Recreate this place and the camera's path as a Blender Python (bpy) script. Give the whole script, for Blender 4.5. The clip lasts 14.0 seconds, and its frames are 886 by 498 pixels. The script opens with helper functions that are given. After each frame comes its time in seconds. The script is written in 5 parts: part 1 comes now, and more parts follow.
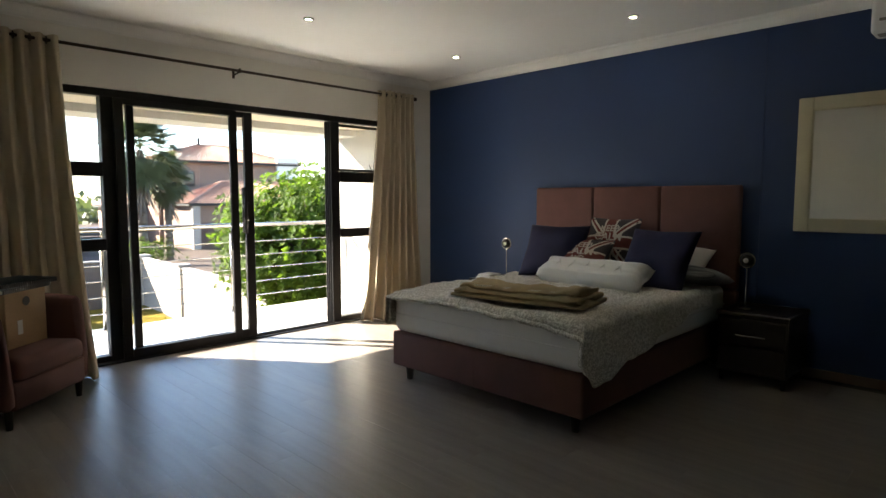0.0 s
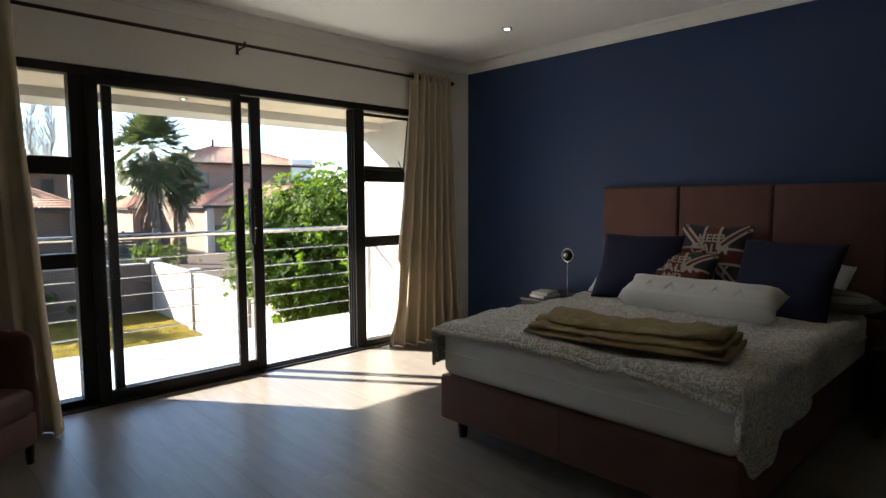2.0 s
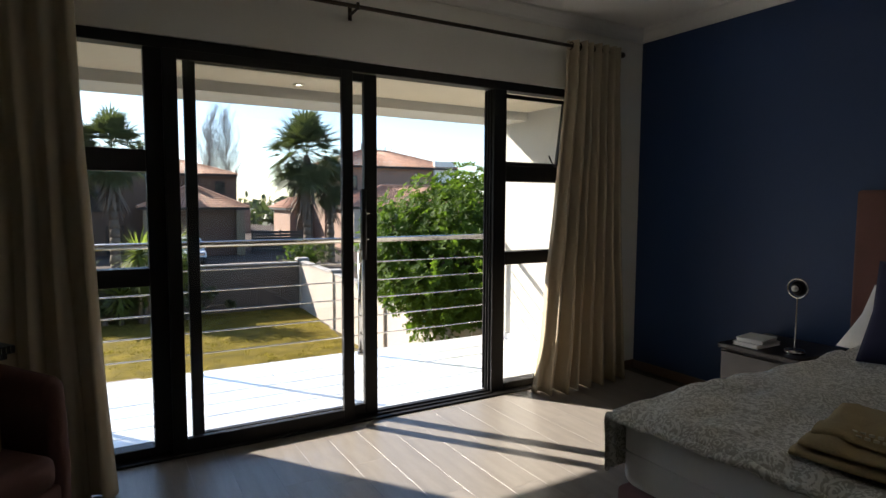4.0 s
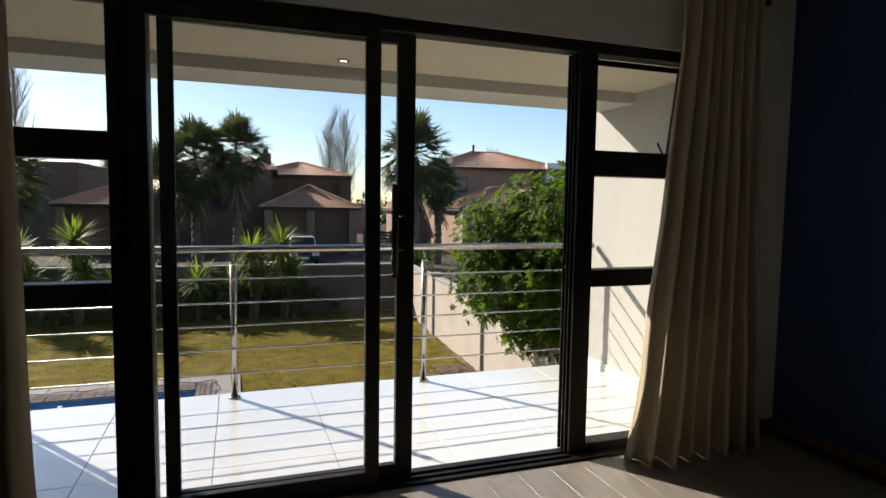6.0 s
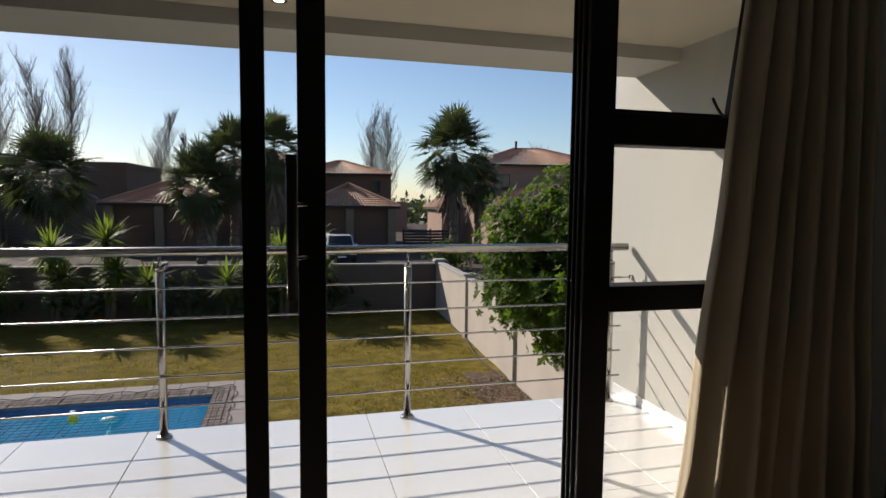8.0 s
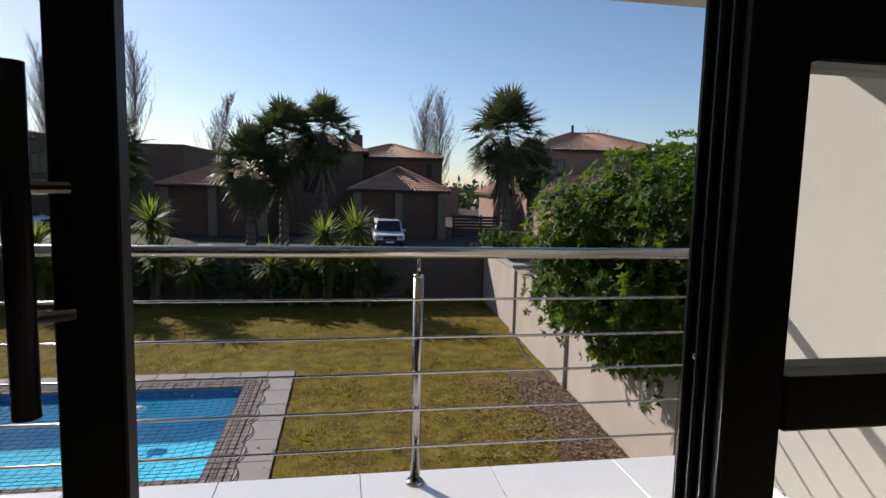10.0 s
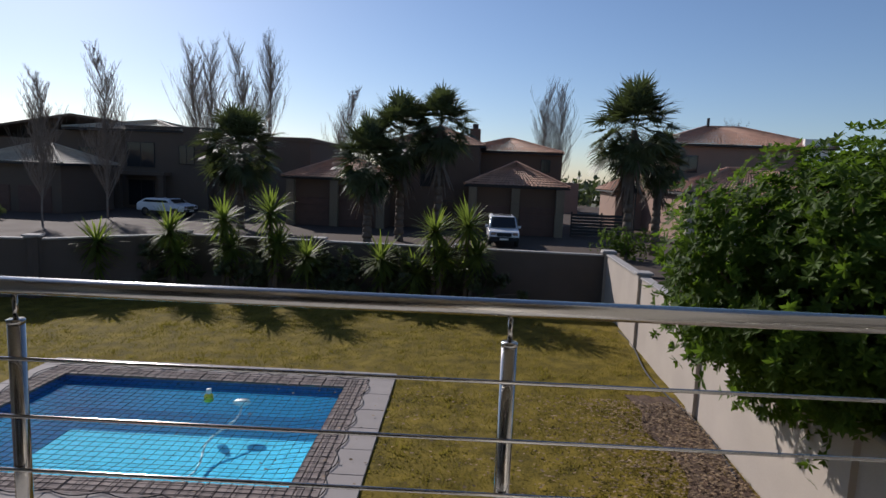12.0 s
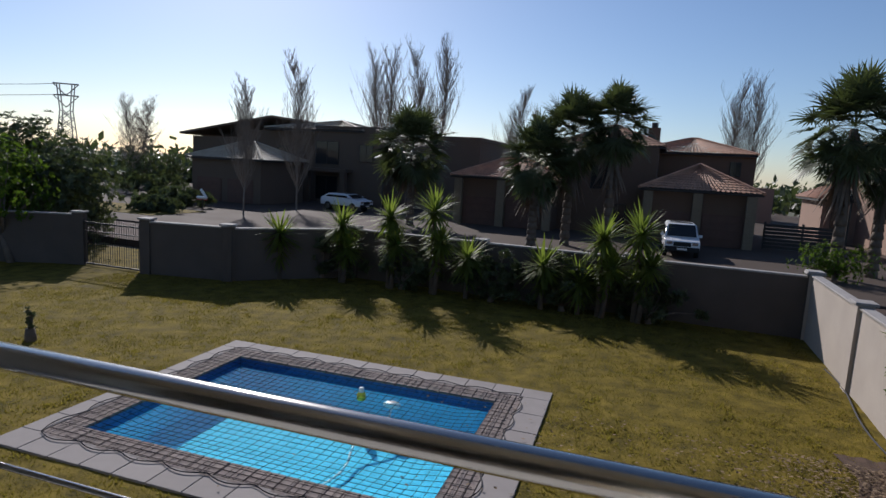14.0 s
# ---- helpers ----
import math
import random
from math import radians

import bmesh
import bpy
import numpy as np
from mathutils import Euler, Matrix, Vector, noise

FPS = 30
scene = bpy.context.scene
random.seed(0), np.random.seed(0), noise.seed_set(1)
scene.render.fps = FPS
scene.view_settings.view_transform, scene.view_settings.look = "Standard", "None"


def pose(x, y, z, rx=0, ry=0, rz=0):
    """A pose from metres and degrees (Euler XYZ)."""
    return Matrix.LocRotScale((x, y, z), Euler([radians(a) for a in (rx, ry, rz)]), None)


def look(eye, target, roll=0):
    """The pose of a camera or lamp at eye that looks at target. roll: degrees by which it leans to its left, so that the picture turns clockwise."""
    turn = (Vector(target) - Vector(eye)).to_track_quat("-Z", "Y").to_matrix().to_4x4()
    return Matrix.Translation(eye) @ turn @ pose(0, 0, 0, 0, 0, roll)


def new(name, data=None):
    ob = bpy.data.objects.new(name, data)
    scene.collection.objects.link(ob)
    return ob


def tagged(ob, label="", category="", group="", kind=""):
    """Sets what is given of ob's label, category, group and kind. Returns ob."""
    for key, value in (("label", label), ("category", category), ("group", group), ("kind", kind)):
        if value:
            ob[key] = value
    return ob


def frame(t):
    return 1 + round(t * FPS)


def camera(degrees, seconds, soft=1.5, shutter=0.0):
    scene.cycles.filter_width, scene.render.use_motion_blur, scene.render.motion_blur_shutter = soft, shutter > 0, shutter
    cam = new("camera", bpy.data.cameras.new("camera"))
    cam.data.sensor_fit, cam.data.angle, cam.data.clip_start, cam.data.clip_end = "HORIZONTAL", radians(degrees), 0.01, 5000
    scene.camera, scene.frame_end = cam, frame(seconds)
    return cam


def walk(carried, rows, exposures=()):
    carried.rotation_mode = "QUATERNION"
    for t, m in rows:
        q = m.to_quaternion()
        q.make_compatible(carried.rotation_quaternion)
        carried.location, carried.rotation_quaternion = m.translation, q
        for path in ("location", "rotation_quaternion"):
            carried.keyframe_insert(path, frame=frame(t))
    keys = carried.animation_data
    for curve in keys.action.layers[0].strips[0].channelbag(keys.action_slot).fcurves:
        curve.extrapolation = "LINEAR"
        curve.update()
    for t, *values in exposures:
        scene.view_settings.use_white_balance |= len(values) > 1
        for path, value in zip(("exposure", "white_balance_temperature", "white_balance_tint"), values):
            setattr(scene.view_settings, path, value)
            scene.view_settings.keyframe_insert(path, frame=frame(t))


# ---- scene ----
cam = camera(73.9, 14.0)
PATH = [
    (0, (0.867, 0.915, 1.363), (2.28, 2.321, 1.193), -0.0),
    (0.5, (0.984, 1.101, 1.369), (2.408, 2.495, 1.199), -0.1),
    (1, (1.115, 1.358, 1.366), (2.545, 2.747, 1.199), -0.2),
    (1.5, (1.237, 1.586, 1.365), (2.661, 2.98, 1.197), -0.3),
    (2, (1.408, 1.856, 1.374), (2.788, 3.294, 1.208), -0.2),
    (2.5, (1.551, 2.085, 1.374), (2.857, 3.591, 1.209), -0.1),
    (3, (1.719, 2.351, 1.375), (2.939, 3.928, 1.214), 0.1),
    (3.5, (1.902, 2.579, 1.385), (3.029, 4.223, 1.225), 0.2),
    (4, (2.114, 2.811, 1.392), (3.119, 4.534, 1.234), 0.3),
    (4.2, (2.155, 2.926, 1.394), (3.138, 4.66, 1.236), 0.5),
    (6.5, (3.051, 3.684, 1.374), (3.643, 5.588, 1.223), 0.7),
    (7, (3.242, 3.9, 1.354), (3.807, 5.813, 1.204), 0.6),
    (9.5, (3.828, 5.164, 1.331), (4.222, 7.115, 1.134), 1.2),
    (10, (3.931, 5.436, 1.336), (4.272, 7.395, 1.123), 1.4),
    (10.5, (4.016, 5.706, 1.346), (4.286, 7.674, 1.117), 1.3),
    (11, (4.065, 5.97, 1.366), (4.246, 7.948, 1.13), 1.5),
    (11.5, (4.113, 6.206, 1.386), (4.189, 8.19, 1.146), 1.9),
    (12, (4.123, 6.437, 1.401), (4.075, 8.422, 1.156), 2.3),
    (12.5, (4.106, 6.695, 1.418), (3.934, 8.671, 1.168), 2.7),
    (13, (4.117, 6.863, 1.465), (3.831, 8.826, 1.209), 2.8),
    (13.5, (4.064, 7.061, 1.52), (3.62, 8.993, 1.256), 2.9),
    (14, (4.074, 7.309, 1.453), (3.48, 9.199, 1.18), 3.3),
]
walk(cam, [(t, look(eye, target, roll)) for t, eye, target, roll in PATH],
     exposures=[(0.0, 3.25, 7150, 10), (1.5, 2.9, 7000, 10), (3.0, 2.2, 6800, 10), (4.2, 1.75, 6750, 10), (6.5, 0.8, 7100, 11), (9.5, 0.38, 6700, 14), (10.5, 0.36, 6600, 15), (11.5, 0.16, 6400, 16), (14.0, 0.0, 6200, 15)])

# ---- world and sun ----
SUN = Vector((-0.518, 0.700, 0.492)).normalized()
world = bpy.data.worlds.new("world")
scene.world = world
world.use_nodes = True
wn = world.node_tree.nodes
sky = wn.new("ShaderNodeTexSky")
sky.sky_type, sky.sun_disc = "NISHITA", False
sky.sun_elevation = math.asin(SUN.z)
sky.sun_rotation = math.atan2(SUN.x, SUN.y)
sky.altitude, sky.dust_density, sky.air_density, sky.ozone_density = 300, 0.5, 1.0, 4.0
wn["Background"].inputs["Strength"].default_value = 0.09
world.node_tree.links.new(sky.outputs["Color"], wn["Background"].inputs["Color"])
sun = new("sun", bpy.data.lights.new("sun", "SUN"))
sun.data.energy, sun.data.angle, sun.data.color = 4.5, radians(0.5), (1.0, 0.945, 0.87)
sun.matrix_world = look(SUN * 60, (0, 0, 0))


# ---- materials ----
def mat(name, col, rough=0.6, metal=0.0, var=0.15, scale=6.0, bump=0.15, fine=80.0, spec=0.5, col2=None, stretch=(1, 1, 1), rand=0.0, rvar=0.1):
    m = bpy.data.materials.new(name)
    m.use_nodes = True
    n, k = m.node_tree.nodes, m.node_tree.links
    b = n["Principled BSDF"]
    b.inputs["Metallic"].default_value = metal
    b.inputs["Specular IOR Level"].default_value = spec
    tc, mp = n.new("ShaderNodeTexCoord"), n.new("ShaderNodeMapping")
    mp.inputs["Scale"].default_value = stretch
    k.new(tc.outputs["Object"], mp.inputs["Vector"])
    big, small = n.new("ShaderNodeTexNoise"), n.new("ShaderNodeTexNoise")
    for t, s in ((big, scale), (small, fine)):
        t.inputs["Scale"].default_value, t.inputs["Detail"].default_value = s, 5
        k.new(mp.outputs["Vector"], t.inputs["Vector"])
    ramp = n.new("ShaderNodeValToRGB")
    lo = [c * (1 - var) for c in col]
    hi = col2 or [min(1, c * (1 + var)) for c in col]
    ramp.color_ramp.elements[0].position, ramp.color_ramp.elements[1].position = 0.3, 0.7
    ramp.color_ramp.elements[0].color, ramp.color_ramp.elements[1].color = (*lo, 1), (*hi, 1)
    mixer = n.new("ShaderNodeMath")
    mixer.operation = "MULTIPLY_ADD"
    mixer.inputs[1].default_value = 0.35
    k.new(small.outputs["Fac"], mixer.inputs[0])
    half = n.new("ShaderNodeMath")
    half.operation = "MULTIPLY"
    half.inputs[1].default_value = 0.65
    k.new(big.outputs["Fac"], half.inputs[0])
    k.new(half.outputs[0], mixer.inputs[2])
    k.new(mixer.outputs[0], ramp.inputs["Fac"])
    out = ramp.outputs["Color"]
    if rand:
        info, hsv = n.new("ShaderNodeObjectInfo"), n.new("ShaderNodeHueSaturation")
        rr = n.new("ShaderNodeMapRange")
        rr.inputs["To Min"].default_value, rr.inputs["To Max"].default_value = 1 - rand, 1 + rand
        k.new(info.outputs["Random"], rr.inputs["Value"])
        k.new(rr.outputs["Result"], hsv.inputs["Value"])
        k.new(out, hsv.inputs["Color"])
        out = hsv.outputs["Color"]
    k.new(out, b.inputs["Base Color"])
    rm = n.new("ShaderNodeMapRange")
    rm.inputs["To Min"].default_value, rm.inputs["To Max"].default_value = max(0.02, rough - rvar), min(1, rough + rvar)
    k.new(big.outputs["Fac"], rm.inputs["Value"])
    k.new(rm.outputs["Result"], b.inputs["Roughness"])
    if bump:
        bp = n.new("ShaderNodeBump")
        bp.inputs["Strength"].default_value, bp.inputs["Distance"].default_value = bump, 0.01
        k.new(small.outputs["Fac"], bp.inputs["Height"])
        k.new(bp.outputs["Normal"], b.inputs["Normal"])
    return m


def emitter(name, col, strength):
    m = bpy.data.materials.new(name)
    m.use_nodes = True
    b = m.node_tree.nodes["Principled BSDF"]
    b.inputs["Base Color"].default_value = (*col, 1)
    b.inputs["Emission Color"].default_value = (*col, 1)
    b.inputs["Emission Strength"].default_value = strength
    return m


def coat(m, weight, ior, rough):
    b = m.node_tree.nodes["Principled BSDF"]
    b.inputs["Coat Weight"].default_value, b.inputs["Coat IOR"].default_value, b.inputs["Coat Roughness"].default_value = weight, ior, rough


def glassy(name, rough=0.0, tint=(1, 1, 1)):
    """A thin pane: mostly clear, with a faint gloss."""
    m = bpy.data.materials.new(name)
    m.use_nodes = True
    n, k = m.node_tree.nodes, m.node_tree.links
    n.remove(n["Principled BSDF"])
    clear, gloss, mix, fr = n.new("ShaderNodeBsdfTransparent"), n.new("ShaderNodeBsdfGlossy"), n.new("ShaderNodeMixShader"), n.new("ShaderNodeLayerWeight")
    clear.inputs["Color"].default_value = (*tint, 1)
    gloss.inputs["Roughness"].default_value = rough
    fr.inputs["Blend"].default_value = 0.5
    steep, gain = n.new("ShaderNodeMath"), n.new("ShaderNodeMath")
    steep.operation, gain.operation = "POWER", "MULTIPLY_ADD"
    steep.inputs[1].default_value = 5.0
    gain.inputs[1].default_value, gain.inputs[2].default_value = 0.9, 0.035
    k.new(fr.outputs["Facing"], steep.inputs[0])
    k.new(steep.outputs[0], gain.inputs[0])
    k.new(gain.outputs[0], mix.inputs[0])
    k.new(clear.outputs[0], mix.inputs[1])
    k.new(gloss.outputs[0], mix.inputs[2])
    k.new(mix.outputs[0], n["Material Output"].inputs["Surface"])
    return m


M = {
    "plaster": mat("white_plaster", (0.78, 0.76, 0.70), 0.8, var=0.04, scale=2, bump=0.12, fine=120),
    "ceiling": mat("ceiling_paint", (0.80, 0.80, 0.77), 0.85, var=0.03, scale=2, bump=0.05),
    "blue": mat("blue_paint", (0.019, 0.048, 0.135), 0.55, var=0.12, scale=1.5, bump=0.1, fine=140),
    "outer": mat("outer_plaster", (0.42, 0.41, 0.375), 0.85, var=0.05, scale=1.5, bump=0.05, fine=160),
    # one wall plaster in two tones: shade darkens the first, sunlight lightens the second
    "garden_wall": mat("shaded_tone_plaster", (0.10, 0.083, 0.071), 0.9, var=0.12, scale=1.2, bump=0.3, fine=60, spec=0.12),
    "lit_plaster": mat("sunlit_tone_plaster", (0.40, 0.35, 0.30), 0.9, var=0.10, scale=1.0, bump=0.3, fine=60, spec=0.12),
    "garden_cap": mat("grey_capping", (0.30, 0.28, 0.26), 0.85, var=0.15, scale=3, bump=0.3, fine=60),
    "black": mat("black_aluminium", (0.009, 0.008, 0.008), 0.5, metal=0.0, var=0.2, scale=3, bump=0.04, fine=200, spec=0.3),
    "steel": mat("brushed_steel", (0.43, 0.41, 0.385), 0.2, metal=1.0, var=0.06, scale=4, bump=0.03, fine=150, stretch=(0.3, 4, 4)),
    "plank": mat("laminate", (0.225, 0.20, 0.175), 0.33, var=0.22, scale=2.2, bump=0.03, fine=26, stretch=(1, 9, 9), rand=0.05, rvar=0.05),
    "tile": mat("white_tile", (0.76, 0.76, 0.74), 0.16, var=0.03, scale=2, bump=0.0, fine=40, rand=0.02, rvar=0.02, spec=0.8),
    "grout": mat("grout", (0.42, 0.41, 0.39), 0.9),
    "curtain": mat("beige_curtain", (0.53, 0.45, 0.325), 0.85, var=0.10, scale=3, bump=0.35, fine=300),
    "suede": mat("brown_suede", (0.14, 0.064, 0.054), 0.85, var=0.22, scale=5, bump=0.2, fine=200),
    "sheet": mat("white_sheet", (0.80, 0.78, 0.74), 0.8, var=0.04, scale=3, bump=0.15, fine=150),
    "navy": mat("navy_cloth", (0.017, 0.017, 0.05), 0.9, var=0.15, scale=8, bump=0.2, fine=250),
    "mustard": mat("mustard_wool", (0.42, 0.32, 0.17), 0.95, var=0.2, scale=12, bump=0.5, fine=220),
    "dark_wood": mat("dark_wood", (0.022, 0.015, 0.012), 0.4, var=0.3, scale=3, bump=0.05, stretch=(1, 6, 6)),
    "chrome": mat("chrome", (0.75, 0.75, 0.75), 0.15, metal=1.0, var=0.03, bump=0.0),
    "cream": mat("cream_frame", (0.62, 0.57, 0.40), 0.45, var=0.06, scale=4, bump=0.05),
    "white_plastic": mat("white_plastic", (0.80, 0.80, 0.78), 0.35, var=0.02, bump=0.0),
    "card": mat("cardboard", (0.45, 0.30, 0.16), 0.85, var=0.1, scale=6, bump=0.15),
    "paper": mat("paper", (0.75, 0.74, 0.70), 0.7, var=0.04),
    "dark_book": mat("dark_cover", (0.02, 0.03, 0.05), 0.35, var=0.5, scale=9, col2=(0.05, 0.10, 0.16)),
    "grass": mat("winter_lawn", (0.10, 0.088, 0.016), 0.95, var=0.65, scale=2.2, bump=1.0, fine=26, col2=(0.25, 0.182, 0.03), spec=0.1),
    "slab": mat("deck_slab", (0.28, 0.255, 0.24), 0.8, var=0.10, scale=3, bump=0.2, rand=0.06, spec=0.15),
    "brick": mat("brick_paver", (0.24, 0.20, 0.18), 0.85, var=0.15, scale=8, bump=0.3, rand=0.15, spec=0.15),
    "earth": mat("dry_earth", (0.20, 0.16, 0.11), 0.95, var=0.25, scale=0.3, bump=0.4, fine=8),
    "paving": mat("paved_road", (0.085, 0.06, 0.05), 0.85, var=0.12, scale=1.2, bump=0.3, fine=20, spec=0.1),
    "leaf": mat("green_leaf", (0.026, 0.052, 0.010), 0.55, var=0.5, scale=2.5, bump=0.0, spec=0.1, col2=(0.075, 0.125, 0.018)),
    "palm_leaf": mat("palm_leaf", (0.045, 0.062, 0.028), 0.5, var=0.4, scale=2, bump=0.0, spec=0.3, col2=(0.11, 0.13, 0.065)),
    "yucca_leaf": mat("yucca_leaf", (0.055, 0.085, 0.018), 0.6, var=0.4, scale=2, bump=0.0, spec=0.2, col2=(0.15, 0.175, 0.04)),
    "bark": mat("bark", (0.13, 0.10, 0.075), 0.95, var=0.3, scale=4, bump=0.8, fine=20),
    "twig": mat("bare_twig", (0.22, 0.18, 0.145), 0.95, var=0.3, scale=2, bump=0.2),
    "house": mat("brown_plaster", (0.125, 0.078, 0.053), 0.9, var=0.1, scale=0.6, bump=0.2, fine=25),
    "house_orange": mat("terracotta_plaster", (0.27, 0.175, 0.13), 0.9, var=0.1, scale=0.6, bump=0.2, fine=25),
    "house_grey": mat("taupe_plaster", (0.115, 0.083, 0.060), 0.9, var=0.1, scale=0.6, bump=0.2, fine=25),
    "roof": mat("clay_tile", (0.45, 0.235, 0.14), 0.75, var=0.35, scale=1.5, bump=0.2, fine=12),
    "roof_red": mat("red_tile", (0.40, 0.215, 0.14), 0.75, var=0.3, scale=1.5, bump=0.2, fine=12),
    "roof_grey": mat("grey_tile", (0.36, 0.31, 0.23), 0.7, var=0.25, scale=1.5, bump=0.2, fine=12),
    "garage_door": mat("garage_door_wood", (0.10, 0.05, 0.035), 0.6, var=0.2, scale=2, bump=0.1),
    "dark_glass": mat("dark_window", (0.02, 0.022, 0.025), 0.1, var=0.1, bump=0.0),
    "car_white": mat("car_white", (0.72, 0.73, 0.75), 0.25, var=0.02, bump=0.0),
    "rubber": mat("rubber", (0.015, 0.015, 0.015), 0.8),
    "iron": mat("dark_iron", (0.02, 0.018, 0.017), 0.6),
    "pool_side": mat("pool_mosaic", (0.17, 0.72, 0.92), 0.9, spec=0.0, var=0.12, scale=4, bump=0.1, fine=30),
    "pool_band": mat("pool_band", (0.03, 0.09, 0.28), 0.3, var=0.3, scale=12, bump=0.1),
    "net": mat("net_cord", (0.03, 0.03, 0.035), 0.8),
    "gold": mat("brass", (0.30, 0.22, 0.10), 0.35, metal=1.0, var=0.1),
    "yellow": mat("yellow_plastic", (0.75, 0.65, 0.06), 0.4, var=0.05),
    "rod": mat("bronze_rod", (0.05, 0.035, 0.025), 0.4, metal=0.6, var=0.1),
    "lamp_on": emitter("lamp_glow", (1.0, 0.95, 0.85), 12.0),
    "pane": glassy("window_pane"),
    "mirror": mat("mirror_silver", (0.85, 0.87, 0.84), 0.03, metal=1.0, var=0.01, bump=0.0, rvar=0.01),
}




def translucent(m, amount, tint):
    """Lets light through the leaves of a material."""
    n, k = m.node_tree.nodes, m.node_tree.links
    tr, mx = n.new("ShaderNodeBsdfTranslucent"), n.new("ShaderNodeMixShader")
    tr.inputs["Color"].default_value = (*tint, 1)
    mx.inputs[0].default_value = amount
    k.new(n["Principled BSDF"].outputs[0], mx.inputs[1])
    k.new(tr.outputs[0], mx.inputs[2])
    k.new(mx.outputs[0], n["Material Output"].inputs["Surface"])


coat(M["tile"], 1.0, 1.7, 0.13)
translucent(M["leaf"], 0.36, (0.14, 0.24, 0.02))
M["blade"] = mat("grass_blade", (0.125, 0.112, 0.022), 0.95, var=0.6, scale=0.8, bump=0.0, fine=9, spec=0.1, col2=(0.31, 0.235, 0.07))
translucent(M["blade"], 0.4, (0.29, 0.25, 0.04))
translucent(M["palm_leaf"], 0.2, (0.12, 0.16, 0.04))
translucent(M["yucca_leaf"], 0.4, (0.26, 0.35, 0.05))
translucent(M["curtain"], 0.15, (0.52, 0.46, 0.36))


# ---- mesh helpers ----
def thing(name, label, category, loc=(0, 0, 0), group="", kind="", rz=0):
    ob = new(name)
    ob.empty_display_size = 0.1
    ob.matrix_world = pose(*loc, 0, 0, rz)
    return tagged(ob, label, category, group, kind)


def link_mesh(name, bm, material, parent=None, label="", smooth=False):
    me = bpy.data.meshes.new(name)
    bm.to_mesh(me)
    bm.free()
    for p in me.polygons:
        p.use_smooth = smooth
    me.materials.append(M[material] if isinstance(material, str) else material)
    ob = new(name, me)
    ob.parent = parent
    if label:
        ob["label"] = label
    return ob


def part(name, bm, material, parent, label="", smooth=False):
    return link_mesh(name, bm, material, parent, label, smooth)


def box(bm, x0, x1, y0, y1, z0, z1, bevel=0.0, seg=1):
    r = bmesh.ops.create_cube(bm, size=1)
    vs = r["verts"]
    bmesh.ops.scale(bm, vec=(x1 - x0, y1 - y0, z1 - z0), verts=vs)
    bmesh.ops.translate(bm, vec=((x0 + x1) / 2, (y0 + y1) / 2, (z0 + z1) / 2), verts=vs)
    if bevel:
        es = list({e for v in vs for e in v.link_edges})
        bmesh.ops.bevel(bm, geom=es, offset=bevel, segments=seg, affect="EDGES", profile=0.5)
    return bm


def boxes(*rows, bevel=0.0):
    bm = bmesh.new()
    for r in rows:
        box(bm, *r, bevel=bevel)
    return bm


def tube(bm, a, b, r0, r1=None, seg=10, caps=True):
    a, b = Vector(a), Vector(b)
    d = b - a
    m = Matrix.Translation((a + b) / 2) @ d.to_track_quat("Z", "Y").to_matrix().to_4x4()
    bmesh.ops.create_cone(bm, cap_ends=caps, segments=seg, radius1=r0, radius2=r0 if r1 is None else r1, depth=d.length, matrix=m)
    return bm


def tubes(*rows, seg=10):
    bm = bmesh.new()
    for a, b, r in rows:
        tube(bm, a, b, r, seg=seg)
    return bm


def ball(bm, c, r, scale=(1, 1, 1), seg=16):
    res = bmesh.ops.create_uvsphere(bm, u_segments=seg, v_segments=seg // 2, radius=r)
    bmesh.ops.scale(bm, vec=scale, verts=res["verts"])
    bmesh.ops.translate(bm, vec=c, verts=res["verts"])
    return bm


def ring(bm, c, R, r, axis="x", seg=28, sub=8):
    vs = []
    for i in range(seg):
        a = 2 * math.pi * i / seg
        row = []
        for j in range(sub):
            b = 2 * math.pi * j / sub
            u, v, w = (R + r * math.cos(b)) * math.cos(a), (R + r * math.cos(b)) * math.sin(a), r * math.sin(b)
            p = (w, u, v) if axis == "x" else (u, w, v) if axis == "y" else (u, v, w)
            row.append(bm.verts.new(Vector(c) + Vector(p)))
        vs.append(row)
    for i in range(seg):
        for j in range(sub):
            bm.faces.new((vs[i][j], vs[(i + 1) % seg][j], vs[(i + 1) % seg][(j + 1) % sub], vs[i][(j + 1) % sub]))
    return bm


def sheet(bm, nu, nv, f):
    """A grid of (nu+1) x (nv+1) points f(u, v), u and v from 0 to 1."""
    g = [[bm.verts.new(f(i / nu, j / nv)) for j in range(nv + 1)] for i in range(nu + 1)]
    for i in range(nu):
        for j in range(nv):
            bm.faces.new((g[i][j], g[i + 1][j], g[i + 1][j + 1], g[i][j + 1]))
    return bm


def solid(ob, t, offset=0.0):
    m = ob.modifiers.new("thickness", "SOLIDIFY")
    m.thickness, m.offset = t, offset
    return ob


def structure(name, bm, material, label, smooth=False, category=""):
    ob = link_mesh(name, bm, material, None, "", smooth)
    return tagged(ob, label, category or name.split("_")[0], kind="structure")


def raw(name, verts, faces, material, parent=None, label=""):
    me = bpy.data.meshes.new(name)
    me.from_pydata(verts, [], faces)
    me.materials.append(M[material])
    ob = new(name, me)
    ob.parent = parent
    if label:
        ob["label"] = label
    return ob

